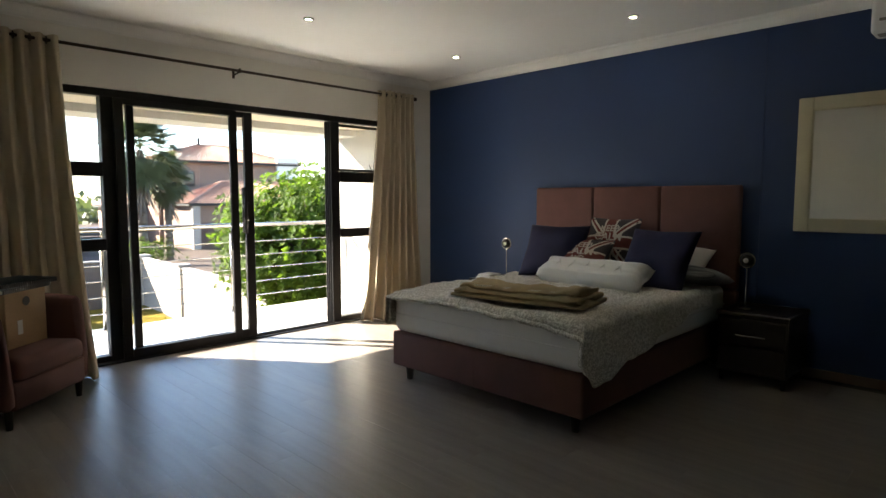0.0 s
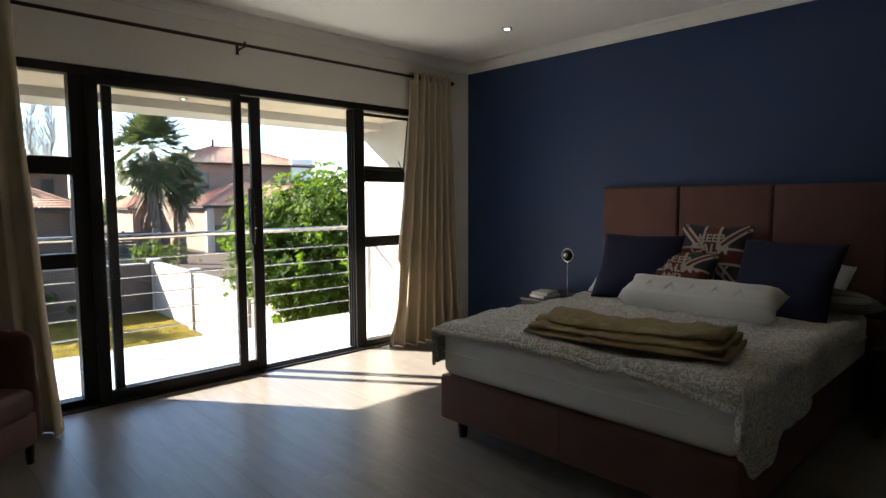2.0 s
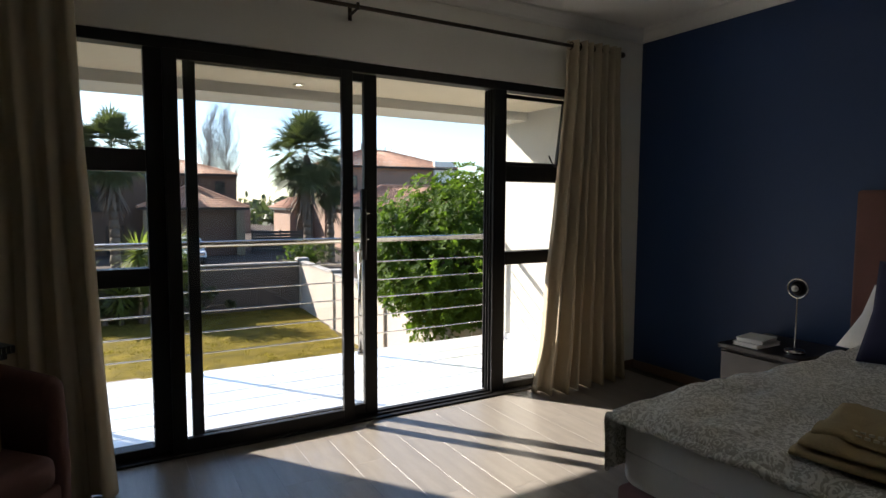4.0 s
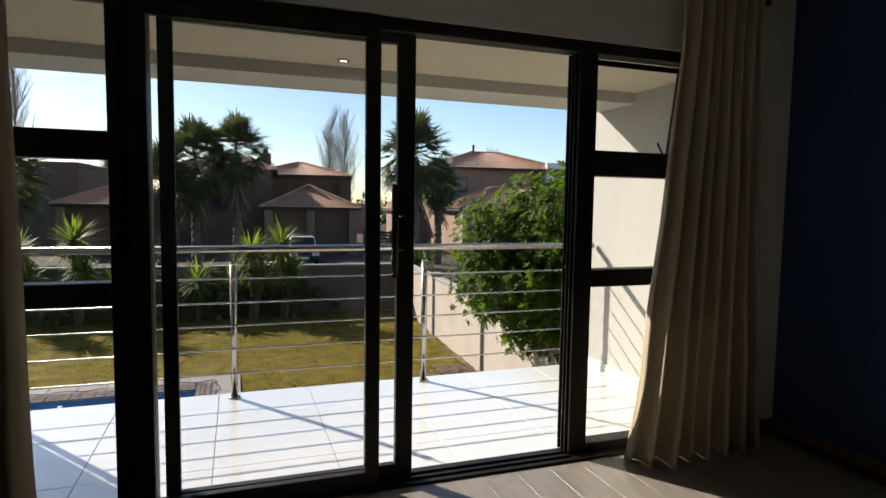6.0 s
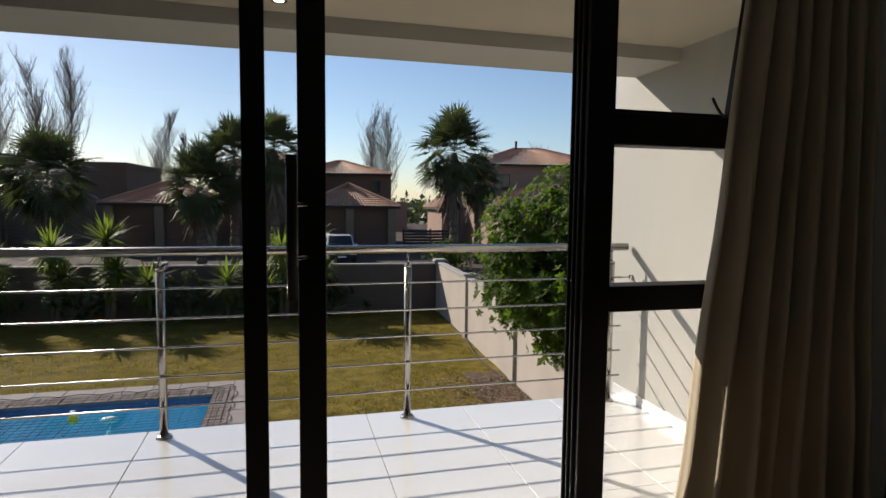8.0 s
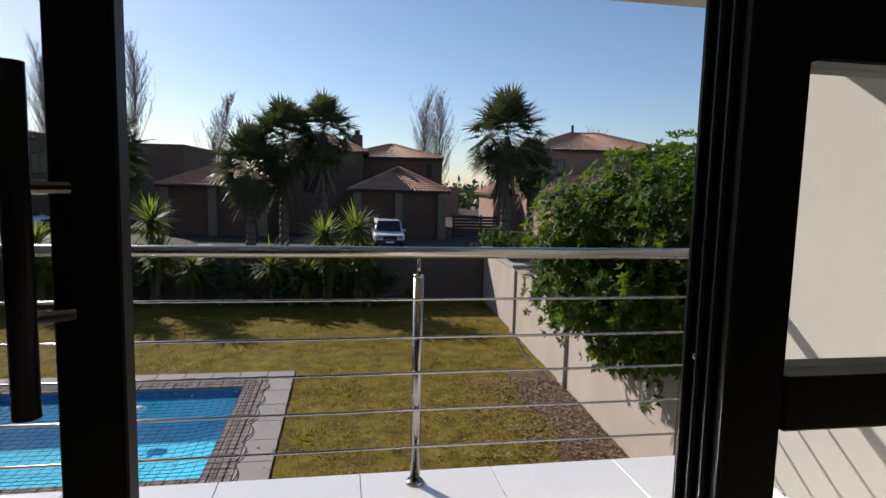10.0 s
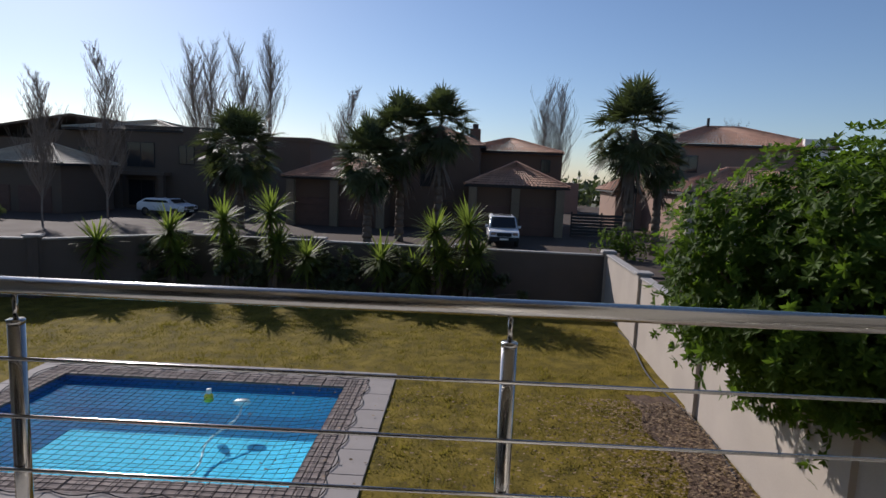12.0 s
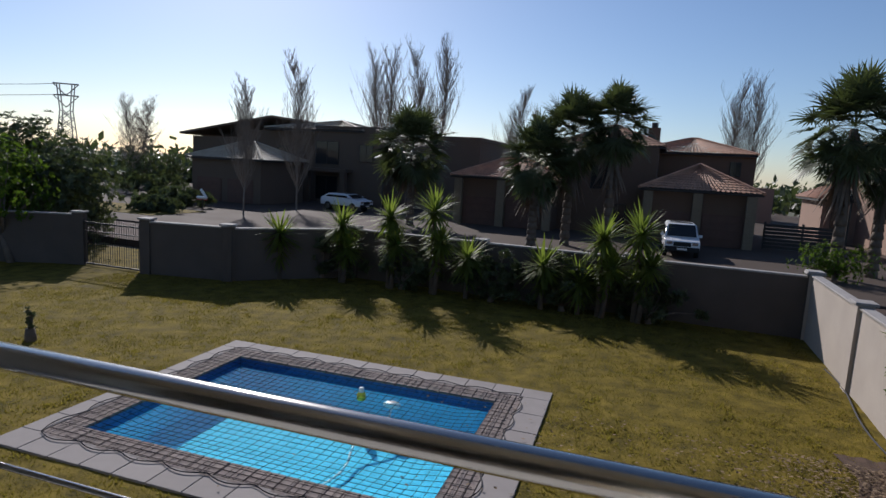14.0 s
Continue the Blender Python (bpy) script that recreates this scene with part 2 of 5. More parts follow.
# ---- the room's shell ----
BX, WY, CZ = 6.0, 6.25, 2.78     # blue wall, window wall, ceiling
X0, Y0 = 0.0, -0.6              # the walls behind the camera
FX0, FX1, FTOP = 1.64, 5.36, 2.25   # the glazed front
structure("ceiling", boxes((X0, BX + 0.2, Y0, WY + 0.22, CZ, CZ + 0.2)), "ceiling", "smooth white painted ceiling")
structure("wall_east", boxes((BX, BX + 0.2, Y0 - 0.2, WY + 0.01, -0.2, CZ)), "blue", "deep navy blue painted bedroom wall", category="wall")
structure("wall_north", boxes((X0, FX0, WY, WY + 0.22, -0.2, CZ), (FX1, BX, WY, WY + 0.22, -0.2, CZ), (FX0, FX1, WY, WY + 0.22, FTOP, CZ)),
          "plaster", "off-white plastered wall around the sliding door", category="wall")
structure("wall_west", boxes((X0 - 0.2, X0, Y0 - 0.2, WY + 0.22, -0.2, CZ)), "plaster", "off-white plastered bedroom wall", category="wall")
structure("wall_south", boxes((X0, BX, Y0 - 0.2, Y0, -0.2, CZ)), "plaster", "off-white plastered wall behind the room", category="wall")


def cornice(a, b, inward):
    """A coved moulding from a to b along the ceiling; inward points into the room."""
    bm = bmesh.new()
    prof = [(0.0, -0.09), (0.012, -0.09), (0.016, -0.072), (0.03, -0.05), (0.055, -0.028), (0.08, -0.016), (0.085, 0.0), (0.0, 0.0)]
    ends = []
    for p in (a, b):
        ends.append([bm.verts.new(Vector((p[0], p[1], CZ)) + Vector(inward) * u + Vector((0, 0, w))) for u, w in prof])
    for i in range(len(prof)):
        j = (i + 1) % len(prof)
        bm.faces.new((ends[0][i], ends[1][i], ends[1][j], ends[0][j]))
    return bm


structure("trim_cornice_north", cornice((X0, WY), (BX, WY), (0, -1, 0)), "ceiling", "white coved cornice under the ceiling", category="cornice")
structure("trim_cornice_east", cornice((BX, Y0), (BX, WY), (-1, 0, 0)), "ceiling", "white coved cornice over the blue wall", category="cornice")
structure("baseboard_east", boxes((BX - 0.015, BX, Y0, WY, 0.0, 0.07)), mat("skirting_wood", (0.16, 0.10, 0.07), 0.5), "dark brown wooden skirting board", category="skirting")
structure("baseboard_north", boxes((FX1 + 0.02, BX - 0.015, WY - 0.015, WY, 0.0, 0.07)), bpy.data.materials["skirting_wood"], "dark brown wooden skirting under the window wall", category="skirting")
structure("wall_joint", boxes((BX - 0.004, BX, 2.445, 2.449, 0.07, CZ - 0.09)), "blue", "thin vertical joint in the blue wall", category="joint")
floor = structure("floor", boxes((X0, BX, Y0, WY + 0.02, -0.2, -0.006)), "dark_wood", "grey-brown wood laminate floor in staggered planks")

# ---- glazed sliding door front ----
FY0, FY1 = WY + 0.02, WY + 0.12      # frame depth
front = tagged(new("window_front"), "black aluminium sliding door between glazed sidelights", "sliding door", kind="structure")


def bar(name, x0, x1, z0, z1, y0=FY0, y1=FY1, parent=front, material="black"):
    return part(name, box(bmesh.new(), x0, x1, y0, y1, z0, z1, bevel=0.004), material, parent)


def pane(x0, x1, z0, z1, y, parent=front):
    ob = part("pane", boxes((x0, x1, y - 0.003, y + 0.003, z0, z1)), "pane", parent, "clear window glass")
    ob.visible_shadow = False
    return ob


bar("head_frame", FX0, FX1, 2.19, FTOP)
bar("sill_frame", FX0, FX1, -0.10, 0.012, FY0 - 0.07, FY1)
bar("frame_side", FX0, FX0 + 0.06, 0.012, 2.19)
bar("frame_side", FX1 - 0.06, FX1, 0.012, 2.19)
bar("mullion", 2.335, 2.49, 0.012, 2.19)
bar("mullion", 4.546, 4.655, 0.012, 2.19, FY0, FY1 + 0.03)
for x0, x1 in ((FX0 + 0.06, 2.335), (4.66, FX1 - 0.06)):
    bar("bottom_rail", x0, x1, 0.012, 0.06)
    bar("transom", x0, x1, 0.94, 1.035)
    bar("transom", x0, x1, 1.545, 1.66)
    pane(x0, x1, 0.06, 0.94, FY0 + 0.05)
    pane(x0, x1, 1.035, 1.545, FY0 + 0.05)
pane(FX0 + 0.06, 2.335, 1.66, 2.19, FY0 + 0.05)


def door_leaf(name, x0, x1, y, label, lw=0.07, rw=0.075):
    leaf = tagged(new(name), label, "sliding door", kind="structure")
    leaf.location = ((x0 + x1) / 2, y, 0.012)
    w = (x1 - x0) / 2
    for n, a, b, c, d in (("stile", -w, -w + lw, 0, 2.17), ("stile", w - rw, w, 0, 2.17), ("top_rail", -w + lw, w - rw, 2.12, 2.17), ("bottom_rail", -w + lw, w - rw, 0.0, 0.08)):
        part(n, box(bmesh.new(), a, b, -0.02, 0.02, c, d, bevel=0.003), "black", leaf)
    g = part("pane", boxes((-w + lw, w - rw, -0.003, 0.003, 0.08, 2.12)), "pane", leaf, "clear window glass")
    g.visible_shadow = False
    return leaf


door_leaf("door_fixed", 2.42, 3.465, WY - 0.011, "fixed glazed leaf with a black aluminium frame", 0.07, 0.068)
slider = door_leaf("door_sliding", 2.525, 3.645, WY + 0.040, "glazed sliding leaf standing open behind the fixed one", 0.06, 0.086)
for side, hx in ((-1, 0.454), (1, 0.500)):
    y = side * (0.055 if side < 0 else 0.075)
    h = part("handle", tube(tube(bmesh.new(), (hx, y, 1.02), (hx, y, 1.46), 0.0165, seg=16), (hx, y, 1.018), (hx, y, 1.02), 0.017), "black", slider, "black tubular pull handle", True)
    part("stand_off", tubes(((0.50, side * 0.02, 1.145), (hx, y, 1.145), 0.009)), "steel", h, "steel stand-off")
    part("stand_off", tubes(((0.50, side * 0.02, 1.31), (hx, y, 1.31), 0.009)), "steel", h, "steel stand-off")
for y in (0.03, 0.065, 0.10):
    bar("track_rib", 4.533, 4.547, 0.012, 2.19, FY0 + y - 0.006, FY0 + y + 0.006)
for y in (0.045, 0.10):
    bar("floor_track", 2.49, 4.546, 0.012, 0.022, FY0 + y - 0.075, FY0 + y - 0.065)
for z in (0.35, 1.05, 1.9):
    part("screw", ball(bmesh.new(), (4.545, FY0 + 0.082, z), 0.007), "steel", front)

# awning vent over the right sidelight, pushed open at the bottom
vent = tagged(new("window_vent"), "black framed top-hung vent pushed slightly open", "window", kind="structure")
vent.location = ((4.66 + FX1 - 0.06) / 2, FY1, 2.185)
vent.rotation_euler = (radians(9), 0, 0)
vw = (FX1 - 0.06 - 4.66) / 2 - 0.004
for n, a, b, c, d in (("vent_stile", -vw, -vw + 0.03, -0.52, 0), ("vent_stile", vw - 0.03, vw, -0.52, 0), ("vent_rail", -vw + 0.03, vw - 0.03, -0.03, 0), ("vent_rail", -vw + 0.03, vw - 0.03, -0.52, -0.49)):
    part(n, boxes((a, b, -0.015, 0.015, c, d), bevel=0.002), "black", vent)
g = part("pane", boxes((-vw + 0.03, vw - 0.03, -0.003, 0.003, -0.49, -0.03)), "pane", vent, "clear window glass")
g.visible_shadow = False
stay = bmesh.new()
for i in range(8):
    a, b = i / 8, (i + 1) / 8
    tube(stay, (5.16, WY + 0.05 + 0.10 * a, 1.665 + 0.09 * a * a), (5.16 + 0.0, WY + 0.05 + 0.10 * b, 1.665 + 0.09 * b * b), 0.006, seg=6)
part("stay", stay, "black", front)

# ---- curtains ----
ROD_Z, ROD_Y = 2.53, 6.13
rod = thing("curtain_rod", "dark bronze curtain rod with ball ends over the door", "curtain rod", (3.5, ROD_Y, ROD_Z))
part("pole", tubes(((-2.35, 0, 0), (2.12, 0, 0), 0.0125), seg=12), "rod", rod, smooth=True)
for x in (-2.35, 2.14):
    part("finial", ball(bmesh.new(), (x, 0, 0), 0.022, (1.3, 1, 1)), "rod", rod, smooth=True)
for x in (-2.3, -0.04, 2.09):
    part("bracket", tubes(((x, 0.0, -0.012), (x, WY - ROD_Y, -0.02), 0.008), ((x, WY - ROD_Y - 0.004, -0.05), (x, WY - ROD_Y - 0.004, 0.03), 0.012), ((x, -0.014, -0.02), (x, -0.014, 0.02), 0.01)), "rod", rod)


def curtain(top, bottom, folds, depth, seed, label):
    """A pleated eyelet curtain: top and bottom are (x0, x1) along the rod, with the hem swung by dy."""
    rnd = random.Random(seed)
    ph = [rnd.uniform(-0.6, 0.6) for _ in range(folds + 2)]
    amp = [rnd.uniform(0.75, 1.2) for _ in range(folds + 2)]
    xc = (top[0] + top[1]) / 2
    ob = thing("curtain", label, "curtain", (xc, ROD_Y, 0.0), group="curtains at the sliding door")

    def f(u, v):
        z = 0.004 + v * (ROD_Z + 0.036)
        e = (1 - v) ** 1.5
        x = (top[0] + (top[1] - top[0]) * u) * (1 - e) + (bottom[0] + (bottom[1] - bottom[0]) * u) * e
        k = min(int(u * folds), folds)
        a = u * folds * 2 * math.pi + ph[k] * e * 0.8
        y = depth * amp[k] * (math.sin(a) + 0.25 * math.sin(2 * a + 1.3) * e) * (0.75 + 0.5 * e)
        x += 0.018 * math.cos(a * 2) * e + 0.012 * noise.noise((u * 9, v * 3, seed))
        y += 0.02 * noise.noise((u * 5, v * 4, seed + 3)) + bottom[2] * e * (0.4 + 0.6 * u if bottom[3] else 1.4 - u)
        return (x - xc, y, z)

    body = part("cloth", sheet(bmesh.new(), folds * 14, 60, f), "curtain", ob, smooth=True)
    solid(body, 0.004)
    for i in range(folds):
        u = (i + 0.25) / folds
        p = f(u, 0.985)
        part("eyelet", ring(bmesh.new(), (p[0], 0, ROD_Z), 0.026, 0.004, "x", 16, 5), "rod", ob)
    return ob


curtain((5.10, 5.60), (4.80, 5.70, -0.03, 0), 7, 0.07, 3, "heavy beige eyelet curtain drawn aside beside blue wall")
curtain((1.22, 2.04), (1.15, 2.13, -0.22, 1), 8, 0.06, 8, "heavy beige eyelet curtain drawn aside behind the armchair")

# ---- bed ----
bed = thing("bed", "upholstered brown suede bed base with a white mattress", "bed", (4.80, 3.46, 0.0))
HL, HW = 1.09, 0.825
part("base", box(bmesh.new(), -HL, HL, -HW, HW, 0.11, 0.37, bevel=0.02, seg=3), "suede", bed, "brown suede divan base", True)
part("base_seam", boxes((-HL - 0.002, -HL + 0.004, -0.003, 0.003, 0.12, 0.36)), "suede", bed)
for x in (-HL + 0.09, HL - 0.12):
    for y in (-HW + 0.10, HW - 0.10):
        part("leg", tube(bmesh.new(), (x, y, 0.0), (x, y, 0.112), 0.024, 0.034, 14), "dark_wood", bed, "black turned leg", True)


def cushion_mesh(lx, ly, lz, nx, ny, puff, seed, sag=0.0):
    """A closed soft box whose faces bulge."""
    bm = bmesh.new()
    for s in (1, -1):
        g = {}
        for i in range(nx + 1):
            for j in range(ny + 1):
                u, v = 2 * i / nx - 1, 2 * j / ny - 1
                e = max(0.0, (1 - abs(u) ** puff) * (1 - abs(v) ** puff)) ** 0.5
                n = noise.noise((u * 2.3 + seed, v * 2.3, s * 4.0)) * 0.16 + noise.noise((u * 6 + seed, v * 6, s)) * 0.05
                pin = 1 - 0.07 * (1 - abs(v)) * abs(u) ** 3
                pin2 = 1 - 0.07 * (1 - abs(u)) * abs(v) ** 3
                g[i, j] = bm.verts.new((u * lx * pin, v * ly * pin2, s * lz * e * (1 + n) - sag * (1 - u * u)))
        for i in range(nx):
            for j in range(ny):
                q = (g[i, j], g[i + 1, j], g[i + 1, j + 1], g[i, j + 1])
                bm.faces.new(q if s > 0 else q[::-1])
    bmesh.ops.remove_doubles(bm, verts=bm.verts, dist=0.002)
    return bm


mattress = bmesh.new()
box(mattress, -HL + 0.005, HL - 0.02, -HW + 0.005, HW - 0.005, 0.37, 0.66, bevel=0.055, seg=5)
part("mattress", mattress, "sheet", bed, "mattress in a white fitted sheet", True)
part("sheet_hem", box(bmesh.new(), -HL, HL - 0.03, -HW, HW, 0.505, 0.512, bevel=0.003), "sheet", bed)

hb = thing("headboard", "tall brown suede headboard in three upright panels", "headboard", (5.95, 3.565, 0.0))
for i in range(3):
    y0 = -1.0 + i * 2.0 / 3
    part("panel", box(bmesh.new(), -0.05, 0.04, y0 + 0.004, y0 + 0.663, 0.62, 1.475, bevel=0.022, seg=3), "suede", hb, smooth=True)
part("lower_panel", box(bmesh.new(), -0.045, 0.04, -0.998, 0.998, 0.02, 0.612, bevel=0.02, seg=2), "suede", hb, smooth=True)

# duvet: patterned cloth laid over the mattress, hanging down at the foot's right corner
dm = mat("duvet_pattern", (0.62, 0.58, 0.51), 0.9, var=0.1, scale=5, bump=0.3, fine=120)
n, k = dm.node_tree.nodes, dm.node_tree.links
wav, mixc = n.new("ShaderNodeTexNoise"), n.new("ShaderNodeMix")
tcd = n.new("ShaderNodeTexCoord")
wav.inputs["Scale"].default_value, wav.inputs["Detail"].default_value, wav.inputs["Distortion"].default_value = 24, 2, 4.0
k.new(tcd.outputs["Object"], wav.inputs["Vector"])
rampd = n.new("ShaderNodeValToRGB")
rampd.color_ramp.elements[0].position, rampd.color_ramp.elements[1].position = 0.47, 0.53
k.new(wav.outputs["Fac"], rampd.inputs["Fac"])
mixc.data_type = "RGBA"
mixc.inputs["A"].default_value = (0.80, 0.77, 0.70, 1)
mixc.inputs["B"].default_value = (0.47, 0.44, 0.37, 1)
k.new(rampd.outputs["Color"], mixc.inputs["Factor"])
k.new(mixc.outputs["Result"], n["Principled BSDF"].inputs["Base Color"])
M["duvet"] = dm


def duvet_point(u, v):
    """u from the foot to the pillows, v across; one foot corner hangs down as a long point."""
    lean = max(0.0, min(1.0, (0.62 - v * 1.9) / 0.62))
    lean = lean * lean * (3 - 2 * lean)
    foot = 0.03 + 0.06 * lean
    a_ = -HL - foot + u * (1.80 + foot)
    over_l, over_r = 0.21 - 0.05 * u, 0.10 + 0.27 * max(0.0, 1 - abs(u - 0.10) / (0.11 if u < 0.10 else 0.75))
    s = -HW - over_r + v * (2 * HW + over_l + over_r)
    zt = 0.682 + 0.020 * noise.noise((a_ * 2.2, s * 2.2, 1.0)) + 0.014 * noise.noise((a_ * 7, s * 7, 5.0)) + 0.008 * noise.noise((a_ * 18, s * 18, 7.0))
    dy = max(0.0, abs(s) - (HW - 0.03))
    dx = max(0.0, -HL + 0.01 - a_)
    x, y = a_, s
    if dy > 0:
        k_ = min(1.0, dy / 0.06)
        out = HW + 0.024 + 0.018 * math.sin(a_ * 13) * min(1, dy * 6)
        y = math.copysign(abs(s) * (1 - k_) + out * k_, s)
    if dx > 0:
        k_ = min(1.0, dx / 0.06)
        x = a_ * (1 - k_) + (-HL - 0.028 - 0.014 * math.sin(s * 14) * min(1, dx * 6)) * k_
    drop = max(dx, dy) + 0.15 * min(dx, dy)
    z = zt - drop
    if dx > 0.03 and dy > 0.03:
        x -= 0.10 * min(dx, dy)
        y -= 0.10 * min(dx, dy)
    return (x, y, z)


duvet = thing("duvet", "cream duvet with a taupe scroll print, spread over bed", "duvet", (4.80, 3.46, 0.0))
solid(part("cover", sheet(bmesh.new(), 110, 120, duvet_point), "duvet", duvet, smooth=True), 0.025, -1)


def hem_point(u, v):
    p = Vector(duvet_point(0.0, v)) + Vector((-0.006, 0, -0.004))
    a_ = 2 * math.pi * u
    return p + Vector((0.016 * math.cos(a_), 0, 0.016 * math.sin(a_)))


bm = sheet(bmesh.new(), 8, 90, hem_point)
part("piped_hem", bm, "duvet", duvet, "rolled hem", True)


def pillow(name, lx, ly, lz, material, label, m, puff=3.0, seed=1, category="cushion"):
    ob = thing(name, label, category)
    ob.matrix_world = m
    part("cover", cushion_mesh(lx, ly, lz, 22, 22, puff, seed), material, ob, smooth=True)
    return ob


pillow("cushion", 0.255, 0.285, 0.075, "navy", "plain navy square cushion leaning on the pillows", pose(5.22, 3.87, 0.905, 0, -60, 8), seed=2)
pillow("cushion", 0.265, 0.295, 0.075, "navy", "plain navy square cushion leaning on the pillows", pose(5.33, 2.98, 0.885, 0, -60, -8), seed=5)
pillow("bolster", 0.115, 0.49, 0.075, "sheet", "white bolster cushion with ruched stitching", pose(5.0, 3.36, 0.775, 0, -28, -3), 14.0, 7)
bol = bpy.data.objects["bolster"]
for i in range(1, 6):
    y = -0.42 + i * 0.14
    part("ruching", tubes(((-0.075, y - 0.05, 0.055), (0.0, y, 0.09), 0.006), ((-0.075, y + 0.06, 0.055), (0.0, y, 0.09), 0.006), ((0.0, y, 0.09), (0.07, y + 0.04, 0.065), 0.006), seg=6), "sheet", bol)
for y, s in ((4.02, 11), (3.08, 12)):
    pillow("pillow", 0.24, 0.38, 0.085, "sheet", "white bed pillow propped against the headboard", pose(5.62, y, 0.80, 0, -38, 0), 3.5, s, "pillow")
pillow("pillow", 0.22, 0.34, 0.07, mat("striped_cloth", (0.10, 0.10, 0.11), 0.9, var=0.9, scale=3, col2=(0.5, 0.5, 0.48), stretch=(26, 0.1, 0.1)), "grey striped bed pillow lying under the others", pose(5.52, 2.86, 0.76, 0, 12, 0), 3.5, 14, "pillow")

M["flag_red"] = mat("faded_red", (0.17, 0.045, 0.035), 0.9, var=0.2, fine=200)
M["flag_white"] = mat("faded_white", (0.55, 0.50, 0.43), 0.9, var=0.1, fine=200)
M["flag_navy"] = mat("faded_navy", (0.06, 0.05, 0.055), 0.9, var=0.2, fine=200)


def flag_cushion(m, seed):
    """A square cushion with a faded crossed-flag print and a worded slogan."""
    S, H = 0.24, 0.075
    ob = pillow("cushion", S, S, H, "flag_navy", "faded flag print cushion with a slogan in pale capitals", m, 3.0, seed)

    def top(u, v, lift):
        e = max(0.0, (1 - abs(u) ** 3) * (1 - abs(v) ** 3)) ** 0.5
        n_ = noise.noise((u * 2.3 + seed, v * 2.3, 4.0)) * 0.16 + noise.noise((u * 6 + seed, v * 6, 1)) * 0.05
        return (u * S * (1 - 0.07 * (1 - abs(v)) * abs(u) ** 3), v * S * (1 - 0.07 * (1 - abs(u)) * abs(v) ** 3), H * e * (1 + n_) + lift)

    def strip(name, p, q, w, material, lift):
        p, q = Vector((*p, 0)), Vector((*q, 0))
        s_ = (q - p).cross(Vector((0, 0, 1))).normalized() * w
        part(name, sheet(bmesh.new(), 16, 3, lambda a_, b_: top(*((p.lerp(q, a_) + s_ * (b_ - 0.5)).xy), lift)), material, ob)

    for p, q in (((-0.93, -0.93), (0.93, 0.93)), ((-0.93, 0.93), (0.93, -0.93))):
        strip("white_stripe", p, q, 0.22, "flag_white", 0.002)
        strip("red_stripe", p, q, 0.08, "flag_red", 0.003)
    strip("white_band", (-0.95, 0), (0.95, 0), 0.50, "flag_white", 0.004)
    strip("white_band", (0, -0.95), (0, 0.95), 0.50, "flag_white", 0.004)
    strip("red_band", (-0.95, 0), (0.95, 0), 0.36, "flag_red", 0.005)
    strip("red_band", (0, -0.95), (0, 0.95), 0.36, "flag_red", 0.005)
    for word, h, size in (("KEEP", -0.50, 0.34), ("CALM", -0.18, 0.40), ("AND", 0.10, 0.24), ("CARRY", 0.42, 0.38), ("ON", 0.74, 0.36)):
        cu = bpy.data.curves.new("word", "FONT")
        cu.body, cu.size, cu.align_x, cu.align_y, cu.extrude = word, size, "CENTER", "CENTER", 0.0
        cu.offset = 0.008
        tmp = new("word_curve", cu)
        me = bpy.data.meshes.new_from_object(tmp.evaluated_get(bpy.context.evaluated_depsgraph_get()))
        bpy.data.objects.remove(tmp)
        for v in me.vertices:
            v.co = top(v.co.y - h, -v.co.x, 0.007)
        me.materials.clear()
        me.materials.append(M["flag_white"])
        w_ = new("lettering", me)
        w_.parent = ob
    return ob


# the print faces the foot of the bed, its top edge upward
flag_cushion(pose(5.50, 3.47, 0.97, 0, -70, 0), 31)
flag_cushion(pose(5.22, 3.60, 0.835, 0, -46, 6), 33)

throw = thing("throw_blanket", "folded mustard wool throw lying across the bed", "blanket", (4.0, 3.25, 0.695), rz=8)


def throw_fold(z0, thick, width, half, seed, rise):
    def f(u, v):
        a = 2 * math.pi * u
        s_ = v * 2 - 1
        w = width * (1 - 0.03 * s_ * s_) + 0.012 * noise.noise((s_ * 3, seed, 0))
        x = w * abs(math.cos(a)) ** 0.5 * (1 if math.cos(a) > 0 else -1)
        z = thick * abs(math.sin(a)) ** 0.7 * (1 if math.sin(a) > 0 else -1)
        lump = 0.036 * noise.noise((x * 6, s_ * 4, seed)) + 0.010 * noise.noise((x * 16, s_ * 12, seed))
        return (x, s_ * half, z0 + z * (1 + rise * max(0.0, -s_ - 0.35)) + max(0.0, z) / thick * lump + rise * 0.02 * max(0.0, -s_))
    bm = sheet(bmesh.new(), 36, 50, f)
    bmesh.ops.remove_doubles(bm, verts=bm.verts, dist=0.0005)
    es = [e for e in bm.edges if e.is_boundary]
    bmesh.ops.holes_fill(bm, edges=es, sides=0)
    return bm


part("fold", throw_fold(0.020, 0.016, 0.22, 0.47, 3, 0.25), "mustard", throw, smooth=True)
part("fold", throw_fold(0.046, 0.016, 0.20, 0.455, 4, 0.5), "mustard", throw, smooth=True)
part("fold", throw_fold(0.070, 0.013, 0.15, 0.44, 5, 1.3), "mustard", throw, smooth=True)
for x in (-0.125, -0.09):
    part("stripe", boxes(*[(x, x + 0.008, -0.41 + i * 0.02, -0.398 + i * 0.02, 0.079, 0.086) for i in range(42)]), "cream", throw, "pale stitched stripe")

# ---- night stands ----


